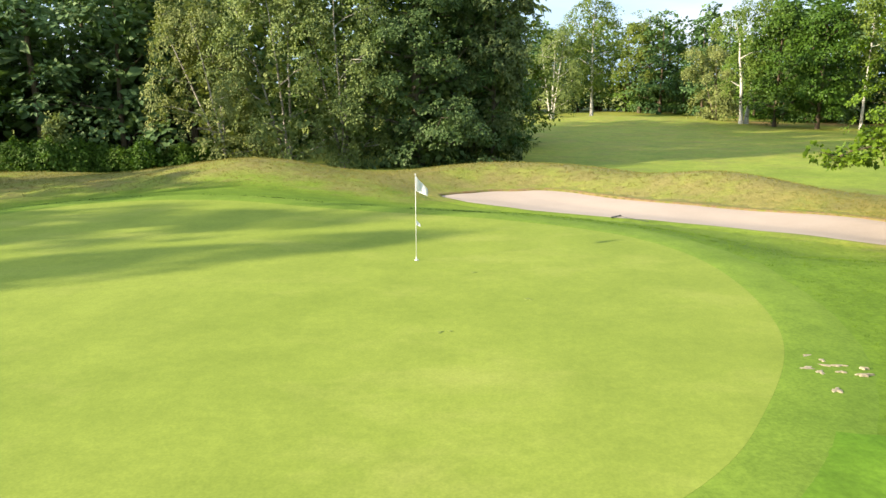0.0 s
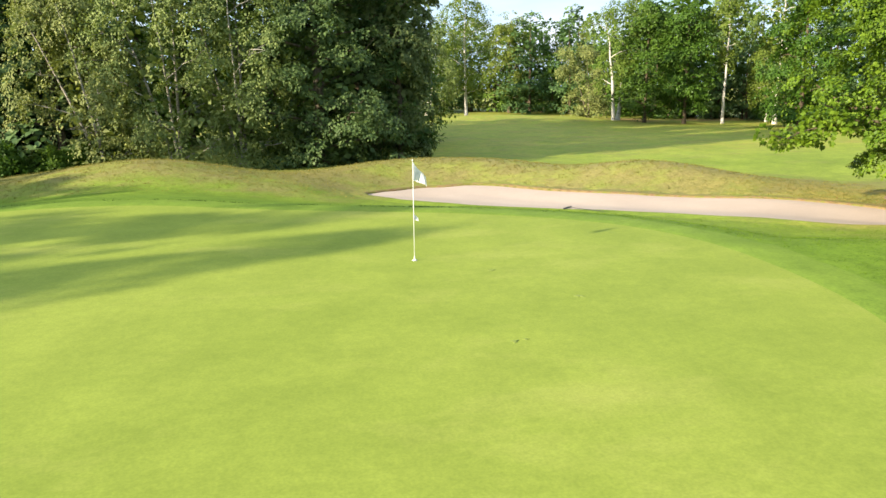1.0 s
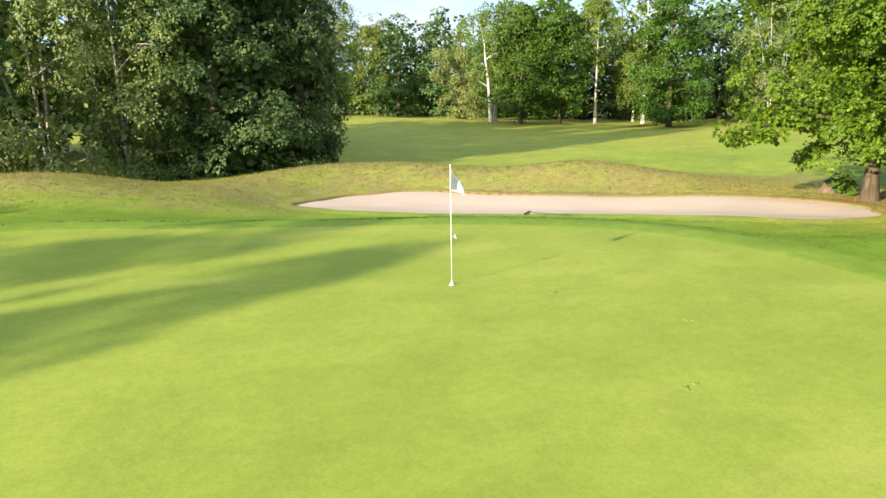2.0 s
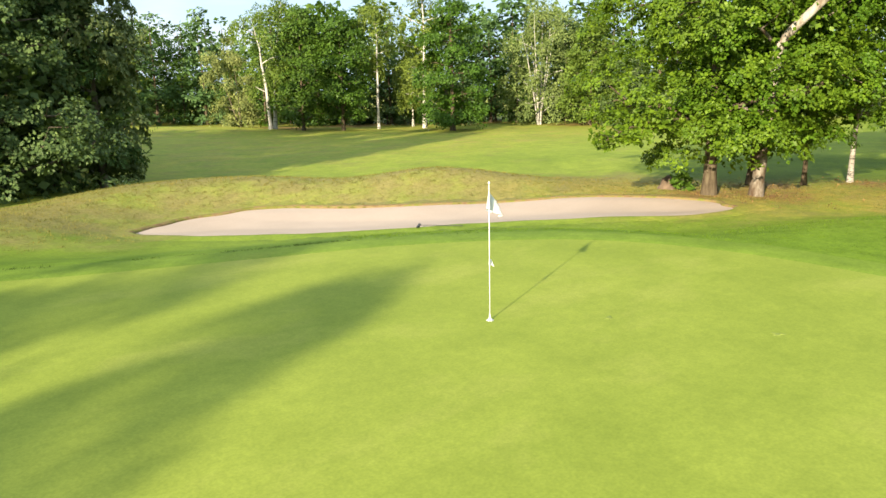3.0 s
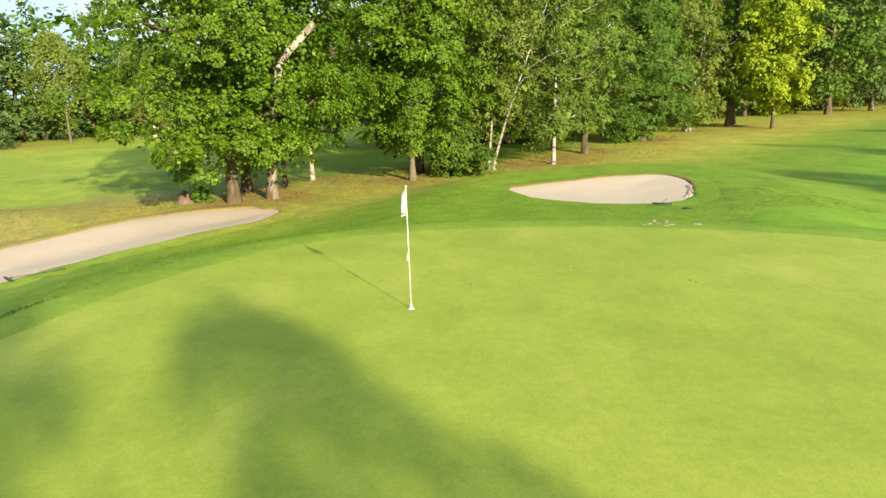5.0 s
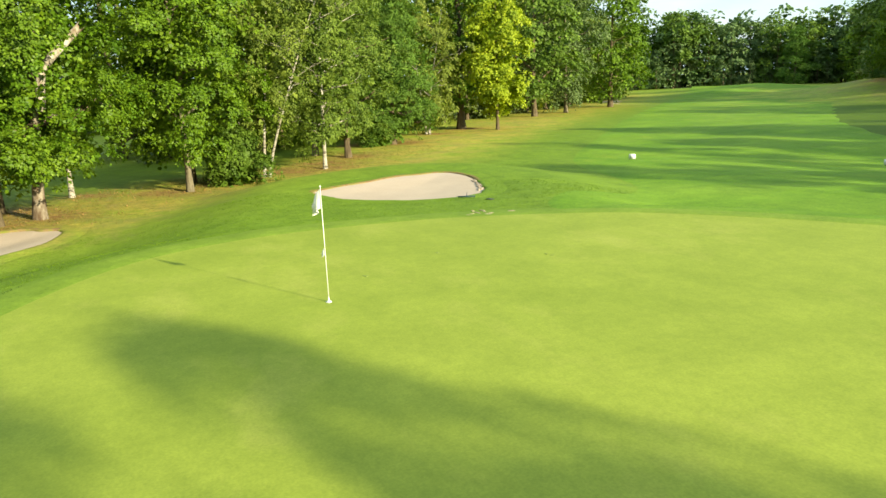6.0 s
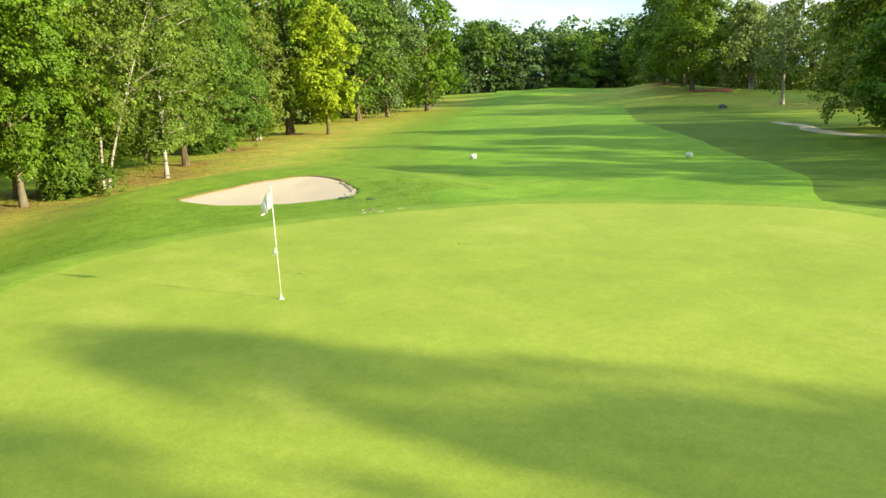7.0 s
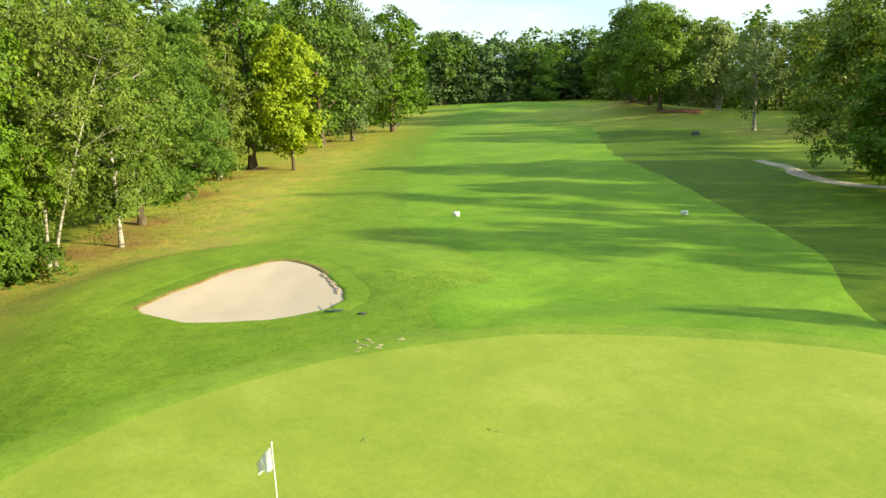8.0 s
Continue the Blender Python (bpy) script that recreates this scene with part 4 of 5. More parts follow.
def build_south_trees():
    far = dict(leaf=0.42, size=1.2, per=28, category="tree")
    B, M = {**BIRCH, **far, "bark": WHITE_BARK, "leaf_mat": BIRCH_LEAF, "name": "birch_tree"}, {**MAPLE, **far, "bark": BROWN_BARK, "leaf_mat": MAPLE_LEAF, "name": "maple_tree"}
    place(M, x=51.1, y=-87.2, label="large round maple tree on a mound across the fairway", seed=71, H=16, r0=0.36, base=2.6, R=6.2, clumps=520, leaf=0.32, per=34)
    place(M, x=58.0, y=-96.3, label="dark-stemmed maple tree behind a larger one", seed=81, H=17, r0=0.36, base=2.6, R=5.5, clumps=360, leaf_mat=WOODS_LEAF)
    place(M, x=61.9, y=-96.9, label="dark-trunked maple tree on the far mound", seed=72, H=17, r0=0.4, base=2.4, R=5.6, clumps=400, leaf_mat=WOODS_LEAF)
    place({**PINE, **far}, x=74, y=-116, name="pine_tree", label="tall dark pine tree on the far mound", bark=BROWN_BARK, leaf_mat=SPRUCE_LEAF, seed=73, H=21, r0=0.45, base=3.0, R=6, clumps=420)
    place(B, x=42.9, y=-90.6, label="white-stemmed birch clump beside a mulch bed", leaf_mat=OLIVE_LEAF, seed=74, H=13.5, r0=0.2, base=2.8, R=3.6, clumps=300, stems=3)
    place(B, x=28.9, y=-70.3, label="pale birch tree with thin broken crown", leaf_mat=SILVER_LEAF, seed=75, H=13, r0=0.25, base=3.6, R=3.4, clumps=150, leaf=0.3)
    place(M, x=16.5, y=-66, label="dark spreading maple tree with low hanging branches", leaf_mat=BIRCH_LEAF, seed=76, H=15, r0=0.35, base=1.8, R=6.8, clumps=480, leaf=0.34)
    place(M, x=6.0, y=-36.5, label="dark leafy tree beside the gravel path", leaf_mat=BIRCH_LEAF, seed=77, H=13, r0=0.3, base=0.4, R=4.6, clumps=620, leaf=0.26, size=0.8, per=36)
    place(M, x=2.2, y=-28.5, label="light green maple tree at the path side", leaf_mat=MAPLE_LEAF, seed=78, H=9, r0=0.2, base=1.2, R=3.0, clumps=360, leaf=0.24, size=0.7, per=36)
    place(M, x=143, y=-131, label="tall tree with one bare pale trunk before the far woods", leaf_mat=WOODS_LEAF, bark=GREY_BARK, seed=79, H=21, r0=0.45, base=8.0, R=7.0, clumps=300, leaf=0.6, size=1.6)
    place({**PINE, **far}, x=118, y=-146, name="spruce_tree", label="pyramidal green spruce tree before the far woods", bark=BROWN_BARK, leaf_mat=PINE_LEAF, seed=80, H=14, r0=0.3, base=0.6, R=5.5, clumps=360, leaf=0.5)


def build_woods(name, label, spots, leaf_mats, seed, leaf=0.36, clumps=190, per=11):
    """A stand of trees too many to count, in one mesh; the rows behind the first are made of coarser leaves."""
    rng = np.random.default_rng(seed)
    vs, fs, idx, n = [], [], [], 0
    kinds = [[], []]
    for k in range(7):
        conic = k % 4 == 2
        for g, (c, p, l) in enumerate(((clumps, per, leaf), (54, 8, min(leaf * 1.7, 0.85)))):
            kinds[g].append(tree_parts(seed * 10 + k, 14.0, 0.19, 0.5, 3.5 if not conic else 3.1, "cone" if conic else ("full" if k % 2 else "low"), c, p, l, 0.85,
                                       0.28 if conic else 0.6, 0.2, limbs=6, fine=False, narrow=0.45 if conic else 0.7, boughs=38, bough=1.15, core=0.85 if g else 0.75, fill=0.16 if not g else 0.3))
    for x, y, s, row in spots:
        (wv, wf), (cv, cf) = kinds[min(row, 1)][rng.integers(7)]
        a = rng.uniform(0, 6.28)
        w = s * rng.uniform(1.0, 1.35)
        rot = np.array([[math.cos(a), math.sin(a), 0], [-math.sin(a), math.cos(a), 0], [0, 0, 1]]) * np.array([w, w, s])
        z = float(relief(x, y))
        wf3 = np.vstack([wf[:, [0, 1, 2]], wf[:, [0, 2, 3]]])
        pick = rng.integers(1, len(leaf_mats) + 1)
        for v, f, mi in ((wv, wf3, 0), (cv, cf, pick)):
            vs.append(v @ rot + np.array([x, y, z]))
            fs.append(f + n)
            idx.append(np.full(len(f), mi))
            n += len(v)
    ob = new(name, mesh_from(name, np.vstack(vs), np.vstack(fs), [BROWN_BARK, *leaf_mats], False, np.concatenate(idx)))
    return tagged(ob, label, "woods", kind="stuff")


def scatter(seed, line, depth, gap, lo, hi):
    """Spots in a band that starts along a line and goes back to its left, with sizes and the row."""
    rng = np.random.default_rng(seed)
    total = sum(math.dist(a, b) for a, b in zip(line, line[1:]))
    pts = along(line, max(2, int(total / gap)))
    t = np.gradient(pts, axis=0)
    t /= np.linalg.norm(t, axis=1)[:, None]
    nrm = np.stack([-t[:, 1], t[:, 0]], 1)
    out = []
    for row in range(max(1, round(depth / (gap * 1.15)))):
        for p, q in zip(pts, nrm):
            s = p + q * (row * gap * 1.15 + rng.uniform(-0.4, 0.4) * gap) + rng.uniform(-0.35, 0.35, 2) * gap
            out.append((*s, rng.uniform(lo, hi) * (1.0 if row else rng.uniform(0.75, 1.0)), row))
    return out


build_near_trees()
build_north_trees()
build_south_trees()
GREENS = [WOODS_LEAF, MAPLE_LEAF, BIRCH_LEAF, SILVER_LEAF]
DARKS = [DEEP_LEAF, SPRUCE_LEAF, DEEP_LEAF, WOODS_LEAF]
build_woods("dark_woods", "dense shaded woods with mixed dark trees", scatter(1, [(-75, 30), (-50, 40), (-32, 46), (-17, 49)], 22, 3.8, 0.95, 1.25), DARKS, 1, 0.32, 200, 12)
build_woods("dark_thicket", "dark undergrowth filling the foot of the woods", [(a, b, c, 1) for a, b, c, _ in scatter(10, [(-45, 44), (-30, 50), (-16, 54)], 5, 2.6, 0.65, 0.95)], [DEEP_LEAF], 10)
build_woods("north_thicket", "dark undergrowth behind the far trees", [(a, b, c, 1) for a, b, c, _ in scatter(11, [(4, 132), (34, 140), (44, 116), (50, 99), (62, 87), (76, 72), (98, 42)], 3, 3.5, 0.55, 0.9)], [DEEP_LEAF, SPRUCE_LEAF], 11)
# stand out of view, added to keep sun off the dark woods
build_woods("west_woods", "unseen woods added west of the bank to shade the dark woods", scatter(8, [(-62, 33), (-45, 37.5), (-29, 42)], 5, 4.2, 0.62, 0.75), DARKS, 8)
build_woods("back_woods", "green woods behind the dense clump", scatter(2, [(-24, 60), (-8, 57), (6, 60)], 16, 5.0, 1.05, 1.45), GREENS, 2)
build_woods("north_woods", "mixed green woods along the far field edge", scatter(3, [(-20, 118), (10, 130), (32, 138), (42, 114), (48, 98), (60, 86), (74, 72)], 15, 4.2, 0.98, 1.25), [WOODS_LEAF, DEEP_LEAF, DARK_LEAF, SPRUCE_LEAF], 3)
build_woods("east_woods", "green woods closing the field to the east", scatter(4, [(70, 70), (84, 54), (96, 40), (98, 15), (100, -5)], 14, 4.8, 1.0, 1.3), GREENS, 4)
build_woods("fairway_woods", "tall green woods along the fairway edge", scatter(5, [(44, 14), (54, 0), (63, -10), (78, -34), (92, -56), (112, -80), (132, -96)], 16, 5.0, 1.25, 1.6), GREENS, 5)
build_woods("far_woods", "dark green woods across the far end of the fairway", scatter(6, [(180, -90), (146, -126), (104, -168)], 19, 4.2, 1.1, 1.45), [WOODS_LEAF, SPRUCE_LEAF, DEEP_LEAF], 6, 0.48, 170, 10)
build_woods("far_thicket", "dark undergrowth below the far woods", [(a, b, c, 1) for a, b, c, _ in scatter(14, [(176, -92), (145, -124), (106, -163)], 7, 3.6, 0.45, 0.8)], [DEEP_LEAF, SPRUCE_LEAF], 14)
build_woods("south_woods", "mixed woods on the shaded side of the fairway", scatter(7, [(116, -162), (86, -140), (66, -122), (40, -108), (24, -92), (12, -80)], 15, 4.6, 0.95, 1.3), [WOODS_LEAF, MAPLE_LEAF, OLIVE_LEAF, WOODS_LEAF], 7, 0.44, 170, 10)
# low trees out of view, added to throw shade over the rough
build_woods("low_hedge", "unseen dense low trees added to shade the rough", scatter(13, [(-6, -30), (-14, -24), (-21, -14)], 3, 3.0, 0.42, 0.55), GREENS, 13)
build_woods("corner_woods", "lower woods where the gravel path leaves the fairway", scatter(12, [(12, -80), (4, -64), (-4, -46)], 8, 4.0, 0.6, 0.85), GREENS, 12, 0.38)


def build_open_side():
    shade = dict(MAPLE, core=0, leaf=0.26, size=0.5, per=14, label="green tree on the open side of the putting green", bark=BROWN_BARK, leaf_mat=MAPLE_LEAF, name="maple_tree")
    spots = [(-34, 6.85, 12.6, 2.7, "low"), (-34.2, 11.1, 13.0, 1.9, "full"), (-34, 13.3, 12.0, 2.2, "full"), (-34.5, 15.4, 9.8, 2.4, "round"), (-36, 19.2, 9.5, 2.6, "round"), (-35, 22.8, 9.3, 2.4, "round"), (-35, 26.2, 8.8, 2.4, "round"), (-35.5, 29.4, 8.2, 2.2, "round"),
             (-28.8, 33.6, 13.5, 2.5, "oval"), (-18, -6.8, 7.4, 2.0, "round"), (-18, -9.0, 5.2, 1.4, "round"), (-18, -18.0, 14.2, 3.2, "full"), (-18.5, -22.6, 12.2, 2.6, "full"),
             (-18, -26.3, 12.6, 2.2, "full"), (-18.5, -30.2, 18.8, 2.2, "full"), (-18, -33.4, 12.2, 2.4, "full"), (-18, -38.8, 12.8, 2.8, "full"), (-18, -44.0, 16.2, 2.4, "full"),
             (-18, -52.5, 18.0, 2.6, "full"), (-16, -58.5, 16.0, 2.6, "full")]
    for k, (x, y, H, R, form) in enumerate(spots):
        place(shade, x=x, y=y, H=H, R=R, shape=form, base=1.2, r0=0.2, seed=60 + k, clumps=int(15 * H * R))


def build_undergrowth():
    rng = np.random.default_rng(5)
    first = None
    for k in range(11):
        u = k / 10
        x, y = -24.5 + 11.0 * u + rng.uniform(-0.4, 0.4), 41.0 + 4.2 * u ** 0.8 + rng.uniform(-0.3, 0.5)
        if first is None:
            first = place(SHRUB, name="bramble_bush", x=x, y=y, label="low green bramble bush at the foot of the dark woods", bark=BROWN_BARK, leaf_mat=SHRUB_LEAF, seed=91,
                          H=1.5, r0=0.025, base=0.05, R=1.25, clumps=120, per=26, stems=4, group="brambles along the woods")
        else:
            copy_thing(first, pose(x, y, float(relief(x, y)), 0, 0, rng.uniform(0, 360)) @ Matrix.Diagonal((1, 1, rng.uniform(0.7, 1.15), 1)))
    place(SHRUB, name="sapling", x=-22.2, y=42.5, label="pale green sapling before the dark woods", bark=GREY_BARK, leaf_mat=OLIVE_LEAF, seed=92, H=3.4, r0=0.03, base=0.2, R=0.9, clumps=110, per=26)
    place(SHRUB, name="sapling", x=19.6, y=25.9, label="small leafy sapling between stump and maple", bark=BROWN_BARK, leaf_mat=SHRUB_LEAF, seed=93, H=0.9, r0=0.015, base=0.05, R=0.42, clumps=16, per=10, limbs=5, leaf=0.11)


build_open_side()
build_undergrowth()


# ---------------------------------------------------------------- small things
def part(name, bm, material, parent, label="", even=True):
    me = bpy.data.meshes.new(name)
    bm.to_mesh(me)
    bm.free()
    me.materials.append(material)
    if even:
        me.polygons.foreach_set("use_smooth", np.ones(len(me.polygons), bool))
    ob = new(name, me)
    ob.parent = parent
    return tagged(ob, label)


def rod(a, b, r0, r1, sides=12):
    bm = bmesh.new()
    a, b = Vector(a), Vector(b)
    m = Matrix.Translation((a + b) / 2) @ (b - a).to_track_quat("Z", "Y").to_matrix().to_4x4()
    bmesh.ops.create_cone(bm, cap_ends=True, segments=sides, radius1=r0, radius2=r1, depth=(b - a).length, matrix=m)
    return bm


def box(size, at, bevel=0.0, turn=(0, 0, 0)):
    bm = bmesh.new()
    bmesh.ops.create_cube(bm, size=1, matrix=pose(*at, *turn) @ Matrix.Diagonal((*size, 1)))
    if bevel:
        bmesh.ops.bevel(bm, geom=list(bm.edges), offset=bevel, segments=2, affect="EDGES")
    return bm


def turned(profile, sides=24):
    """A body of revolution from (radius, height) pairs."""
    bm = bmesh.new()
    rings = [[bm.verts.new((r * math.cos(6.28319 * k / sides), r * math.sin(6.28319 * k / sides), z)) for k in range(sides)] for r, z in profile]
    for lo, hi in zip(rings, rings[1:]):
        for k in range(sides):
            bm.faces.new((lo[k], lo[(k + 1) % sides], hi[(k + 1) % sides], hi[k]))
    return bm


WHITE_PAINT = plain("white_paint", (0.70, 0.70, 0.68), 0.35, 0.03)
WHITE_CLOTH = plain("white_cloth", (0.80, 0.80, 0.79), 0.85, 0.04, 20)
DARK_INK = plain("dark_ink", (0.34, 0.40, 0.42), 0.7)
HOLE_DARK = plain("near_black", (0.03, 0.028, 0.02), 0.95)
SHADED_SOIL = plain("shaded_worn_soil", (0.31, 0.235, 0.175), 0.95, 0.4, 6)
RAKE_BLUE = plain("blue_plastic", (0.012, 0.035, 0.06), 0.6, 0.2)
RAKE_DARK = plain("dark_plastic", (0.03, 0.035, 0.04), 0.5, 0.2)
HANDLE_GREY = plain("weathered_handle", (0.09, 0.088, 0.08), 0.7, 0.2)
STUMP_WOOD = plain("weathered_wood", (0.13, 0.09, 0.058), 0.9, 0.35, 5)
ROCK_GREY = plain("dark_stone", (0.06, 0.06, 0.065), 0.85, 0.4, 4)
GRAVEL = plain("gravel", (0.30, 0.26, 0.215), 0.95, 0.22, 3)
MULCH = plain("red_mulch", (0.22, 0.075, 0.04), 0.95, 0.4, 2)
SCUFFED = plain("scuffed_turf", (0.175, 0.215, 0.036), 0.9, 0.2, 30)
BARE_SOIL = plain("bare_soil", (0.33, 0.27, 0.17), 0.95, 0.4, 9)
DRY_BLADE = leaf_material("dry_grass_blade", (0.160, 0.165, 0.042), (0.255, 0.220, 0.075), 0.7, 0.35)
FALLEN_LEAF = leaf_material("fallen_leaf", (0.130, 0.075, 0.032), (0.300, 0.190, 0.080), 0.8, 0.15)
EDGE_BLADE = leaf_material("edge_grass_blade", (0.020, 0.045, 0.006), (0.060, 0.100, 0.012), 0.8, 0.1)
LUSH_BLADE = leaf_material("lush_grass_blade", (0.090, 0.155, 0.012), (0.130, 0.200, 0.018), 0.7, 0.3)


def drape(width, height, folds, sway, seed, patch=(0, 1, 0, 1), thick=0.003):
    """A hanging flag, or a patch of it: fixed along its hoist at x = 0, gathered in folds and sagging away from it."""
    bm = bmesh.new()
    n, m = 16, 18
    grid = []
    for j in range(m + 1):
        v = patch[2] + (patch[3] - patch[2]) * j / m
        row = []
        for k in range(n + 1):
            u = patch[0] + (patch[1] - patch[0]) * k / n
            x = width * u + 0.012
            z = -height * v * (1 - 0.45 * u) - 0.92 * height * u
            y = sway * math.sin(folds * u * math.pi + v * 0.7 + seed) * u ** 0.5 * (0.3 + 0.7 * v)
            row.append(bm.verts.new((x, y, z)))
        grid.append(row)
    for a, b in zip(grid, grid[1:]):
        for k in range(n):
            bm.faces.new((a[k], a[k + 1], b[k + 1], b[k]))
    bmesh.ops.solidify(bm, geom=list(bm.faces), thickness=thick)
    bmesh.ops.translate(bm, verts=list(bm.verts), vec=(0, thick / 2 if thick > 0.003 else 0, 0))
    return bm


def build_flagstick():
    x, y = -0.66, 17.6
    z = float(relief(x, y)) + 0.03
    cup = tagged(new("hole_cup"), "white-rimmed hole cup sunk in the green", "hole")
    cup.matrix_basis = pose(x, y, z)
    part("rim", turned([(0.054, 0.002), (0.056, 0.004), (0.059, 0.004), (0.060, 0.001)]), WHITE_PAINT, cup)
    # a flat disc; the shade inside the hole is its dark colour
    part("hole", turned([(0.058, 0.0035), (0.02, 0.003), (0.0, 0.003)]), HOLE_DARK, cup, "flat dark disc painted for the shade inside the hole")
    pin = tagged(new("flagstick"), "white flagstick with hanging white flag standing in the hole", "flagstick")
    pin.matrix_basis = pose(x, y, z)
    part("pole", rod((0, 0, 0), (0, 0, 2.13), 0.0085, 0.006), WHITE_PAINT, pin)
    part("base", turned([(0.0, 0.004), (0.048, 0.004), (0.05, 0.010), (0.034, 0.016), (0.016, 0.04), (0.011, 0.10)]), WHITE_PAINT, pin)
    part("knob", turned([(0.0, 2.12), (0.014, 2.125), (0.016, 2.14), (0.009, 2.155), (0.0, 2.158)], 12), WHITE_PAINT, pin)
    flag = part("flag", drape(0.29, 0.36, 1.6, 0.17, 0.3), WHITE_CLOTH, pin, "white cloth flag hanging in folds")
    flag.matrix_basis = pose(0, 0, 2.10, 0, 0, 28)
    part("emblem", drape(0.29, 0.36, 1.6, 0.17, 0.3, (0.42, 0.51, 0.37, 0.46), 0.008), DARK_INK, flag, "small dark emblem")
    small = part("marker_flag", drape(0.10, 0.13, 1.6, 0.06, 0.3), WHITE_CLOTH, pin, "small white marker flag")
    small.matrix_basis = pose(0, 0, 1.02, 0, 0, 28)


def build_rake(x, y, turn, head, handle, length, label):
    rake = tagged(new("bunker_rake"), label, "rake")
    rake.matrix_basis = pose(x, y, float(relief(x, y)) + 0.035, 0, 0, turn)
    part("head", box((0.07, 0.62, 0.035), (0, 0, 0.045), 0.012), head, rake)
    part("handle", rod((0.03, 0, 0.06), (length, 0, 0.04), 0.014, 0.012, 8), handle, rake)
    part("socket", rod((-0.02, 0, 0.05), (0.10, 0, 0.065), 0.024, 0.018, 8), head, rake)
    for k in range(13):
        bm = rod((0, -0.28 + k * 0.0467, 0.04), (0.02, -0.28 + k * 0.0467, -0.03), 0.008, 0.004, 6)
        part("tine", bm, head, rake)


def build_marker(x, y, turn):
    sign = tagged(new("fairway_marker"), "low white board with unreadable markings standing on the fairway", "sign", "white boards on the fairway")
    sign.matrix_basis = pose(x, y, float(relief(x, y)) + 0.02, 0, 0, turn)
    part("board", box((0.40, 0.025, 0.29), (0, 0, 0.20), 0.003), WHITE_PAINT, sign)
    for s in (-0.14, 0.14):
        part("leg", rod((s, 0, -0.08), (s, 0, 0.08), 0.015, 0.015, 8), HANDLE_GREY, sign)
    for s in (-1, 1):
        for k, w in enumerate((0.2, 0.14)):
            part("lettering", box((w, 0.004, 0.03), (0, s * 0.015, 0.24 - 0.08 * k)), DARK_PALE, sign, "pale grey lettering bar")


DARK_PALE = plain("pale_grey_paint", (0.22, 0.23, 0.25), 0.6)


def lumpy(radius, squash, seed):
    bm = bmesh.new()
    bmesh.ops.create_icosphere(bm, subdivisions=3, radius=radius)
    for v in bm.verts:
        n = noise.noise(v.co * 2.2 / radius * 0.6 + Vector((seed, seed * 2, 0)))
        v.co *= 1 + 0.28 * n
        v.co.z *= squash
    return bm


def build_small_things():
    build_rake(6.75, 28.0, -48, RAKE_DARK, HANDLE_GREY, 1.45, "dark bunker rake lying on the edge of the long bunker")
    build_rake(9.38, 9.24, -29, RAKE_BLUE, HANDLE_GREY, 0.95, "dark blue bunker rake lying beside the small bunker")
    build_marker(20.8, -8.2, 46)
    build_marker(10.8, -16.9, 29)
    stump = tagged(new("tree_stump"), "weathered cut tree stump in dry grass beside a maple", "stump")
    stump.matrix_basis = pose(19.85, 26.75, float(relief(19.85, 26.75)))
    bm = turned([(0.52, -0.2), (0.42, 0.05), (0.31, 0.18), (0.27, 0.34), (0.25, 0.46), (0.16, 0.50), (0.0, 0.47)], 20)
    for v in bm.verts:
        a = math.atan2(v.co.y, v.co.x)
        k = 1 + 0.16 * math.sin(a * 5) * (1 - v.co.z) + 0.08 * math.sin(a * 3 + 1)
        v.co.x, v.co.y = v.co.x * k, v.co.y * k
        v.co.z += 0.07 * math.sin(a * 2 + 0.7) * (v.co.z > 0.4)
    part("wood", bm, STUMP_WOOD, stump)
    cover = tagged(new("valve_cover"), "small dark irrigation valve cover set in the turf", "valve cover")
    cover.matrix_basis = pose(8.5, 8.8, float(relief(8.5, 8.8)) + 0.012, 0, 0, 20)
    part("lid", box((0.24, 0.16, 0.03), (0, 0, 0), 0.008), RAKE_DARK, cover)
    part("frame", box((0.29, 0.20, 0.02), (0, 0, -0.006), 0.006), HOLE_DARK, cover)
    rock = tagged(new("boulder", None), "dark boulder on the dry grass beside the fairway", "boulder")
    rock.matrix_basis = pose(33, -63, float(relief(33, -63)))
    part("stone", lumpy(0.55, 0.85, 3), ROCK_GREY, rock)


def strip(name, centre, width, lift, mat, label, category):
    c = along(centre, 60)
    t = np.gradient(c, axis=0)
    t /= np.linalg.norm(t, axis=1)[:, None]
    nrm = np.stack([-t[:, 1], t[:, 0]], 1)
    rng = np.random.default_rng(9)
    w = width / 2 * (1 + np.convolve(rng.normal(0, 0.25, 60), np.ones(4) / 4, "same"))
    f = np.array([-1.0, -0.85, 0, 0.85, 1.0])
    p = c[:, None] + nrm[:, None] * (w[:, None] * f)[..., None]
    z = relief(p[..., 0], p[..., 1]) + np.array([-0.03, lift, lift + 0.015, lift, -0.03])
    ob = new(name, mesh_from(name, np.concatenate([p, z[..., None]], -1).reshape(-1, 3), grid_faces(60, 5), [mat]))
    return tagged(ob, label, category, kind="structure")


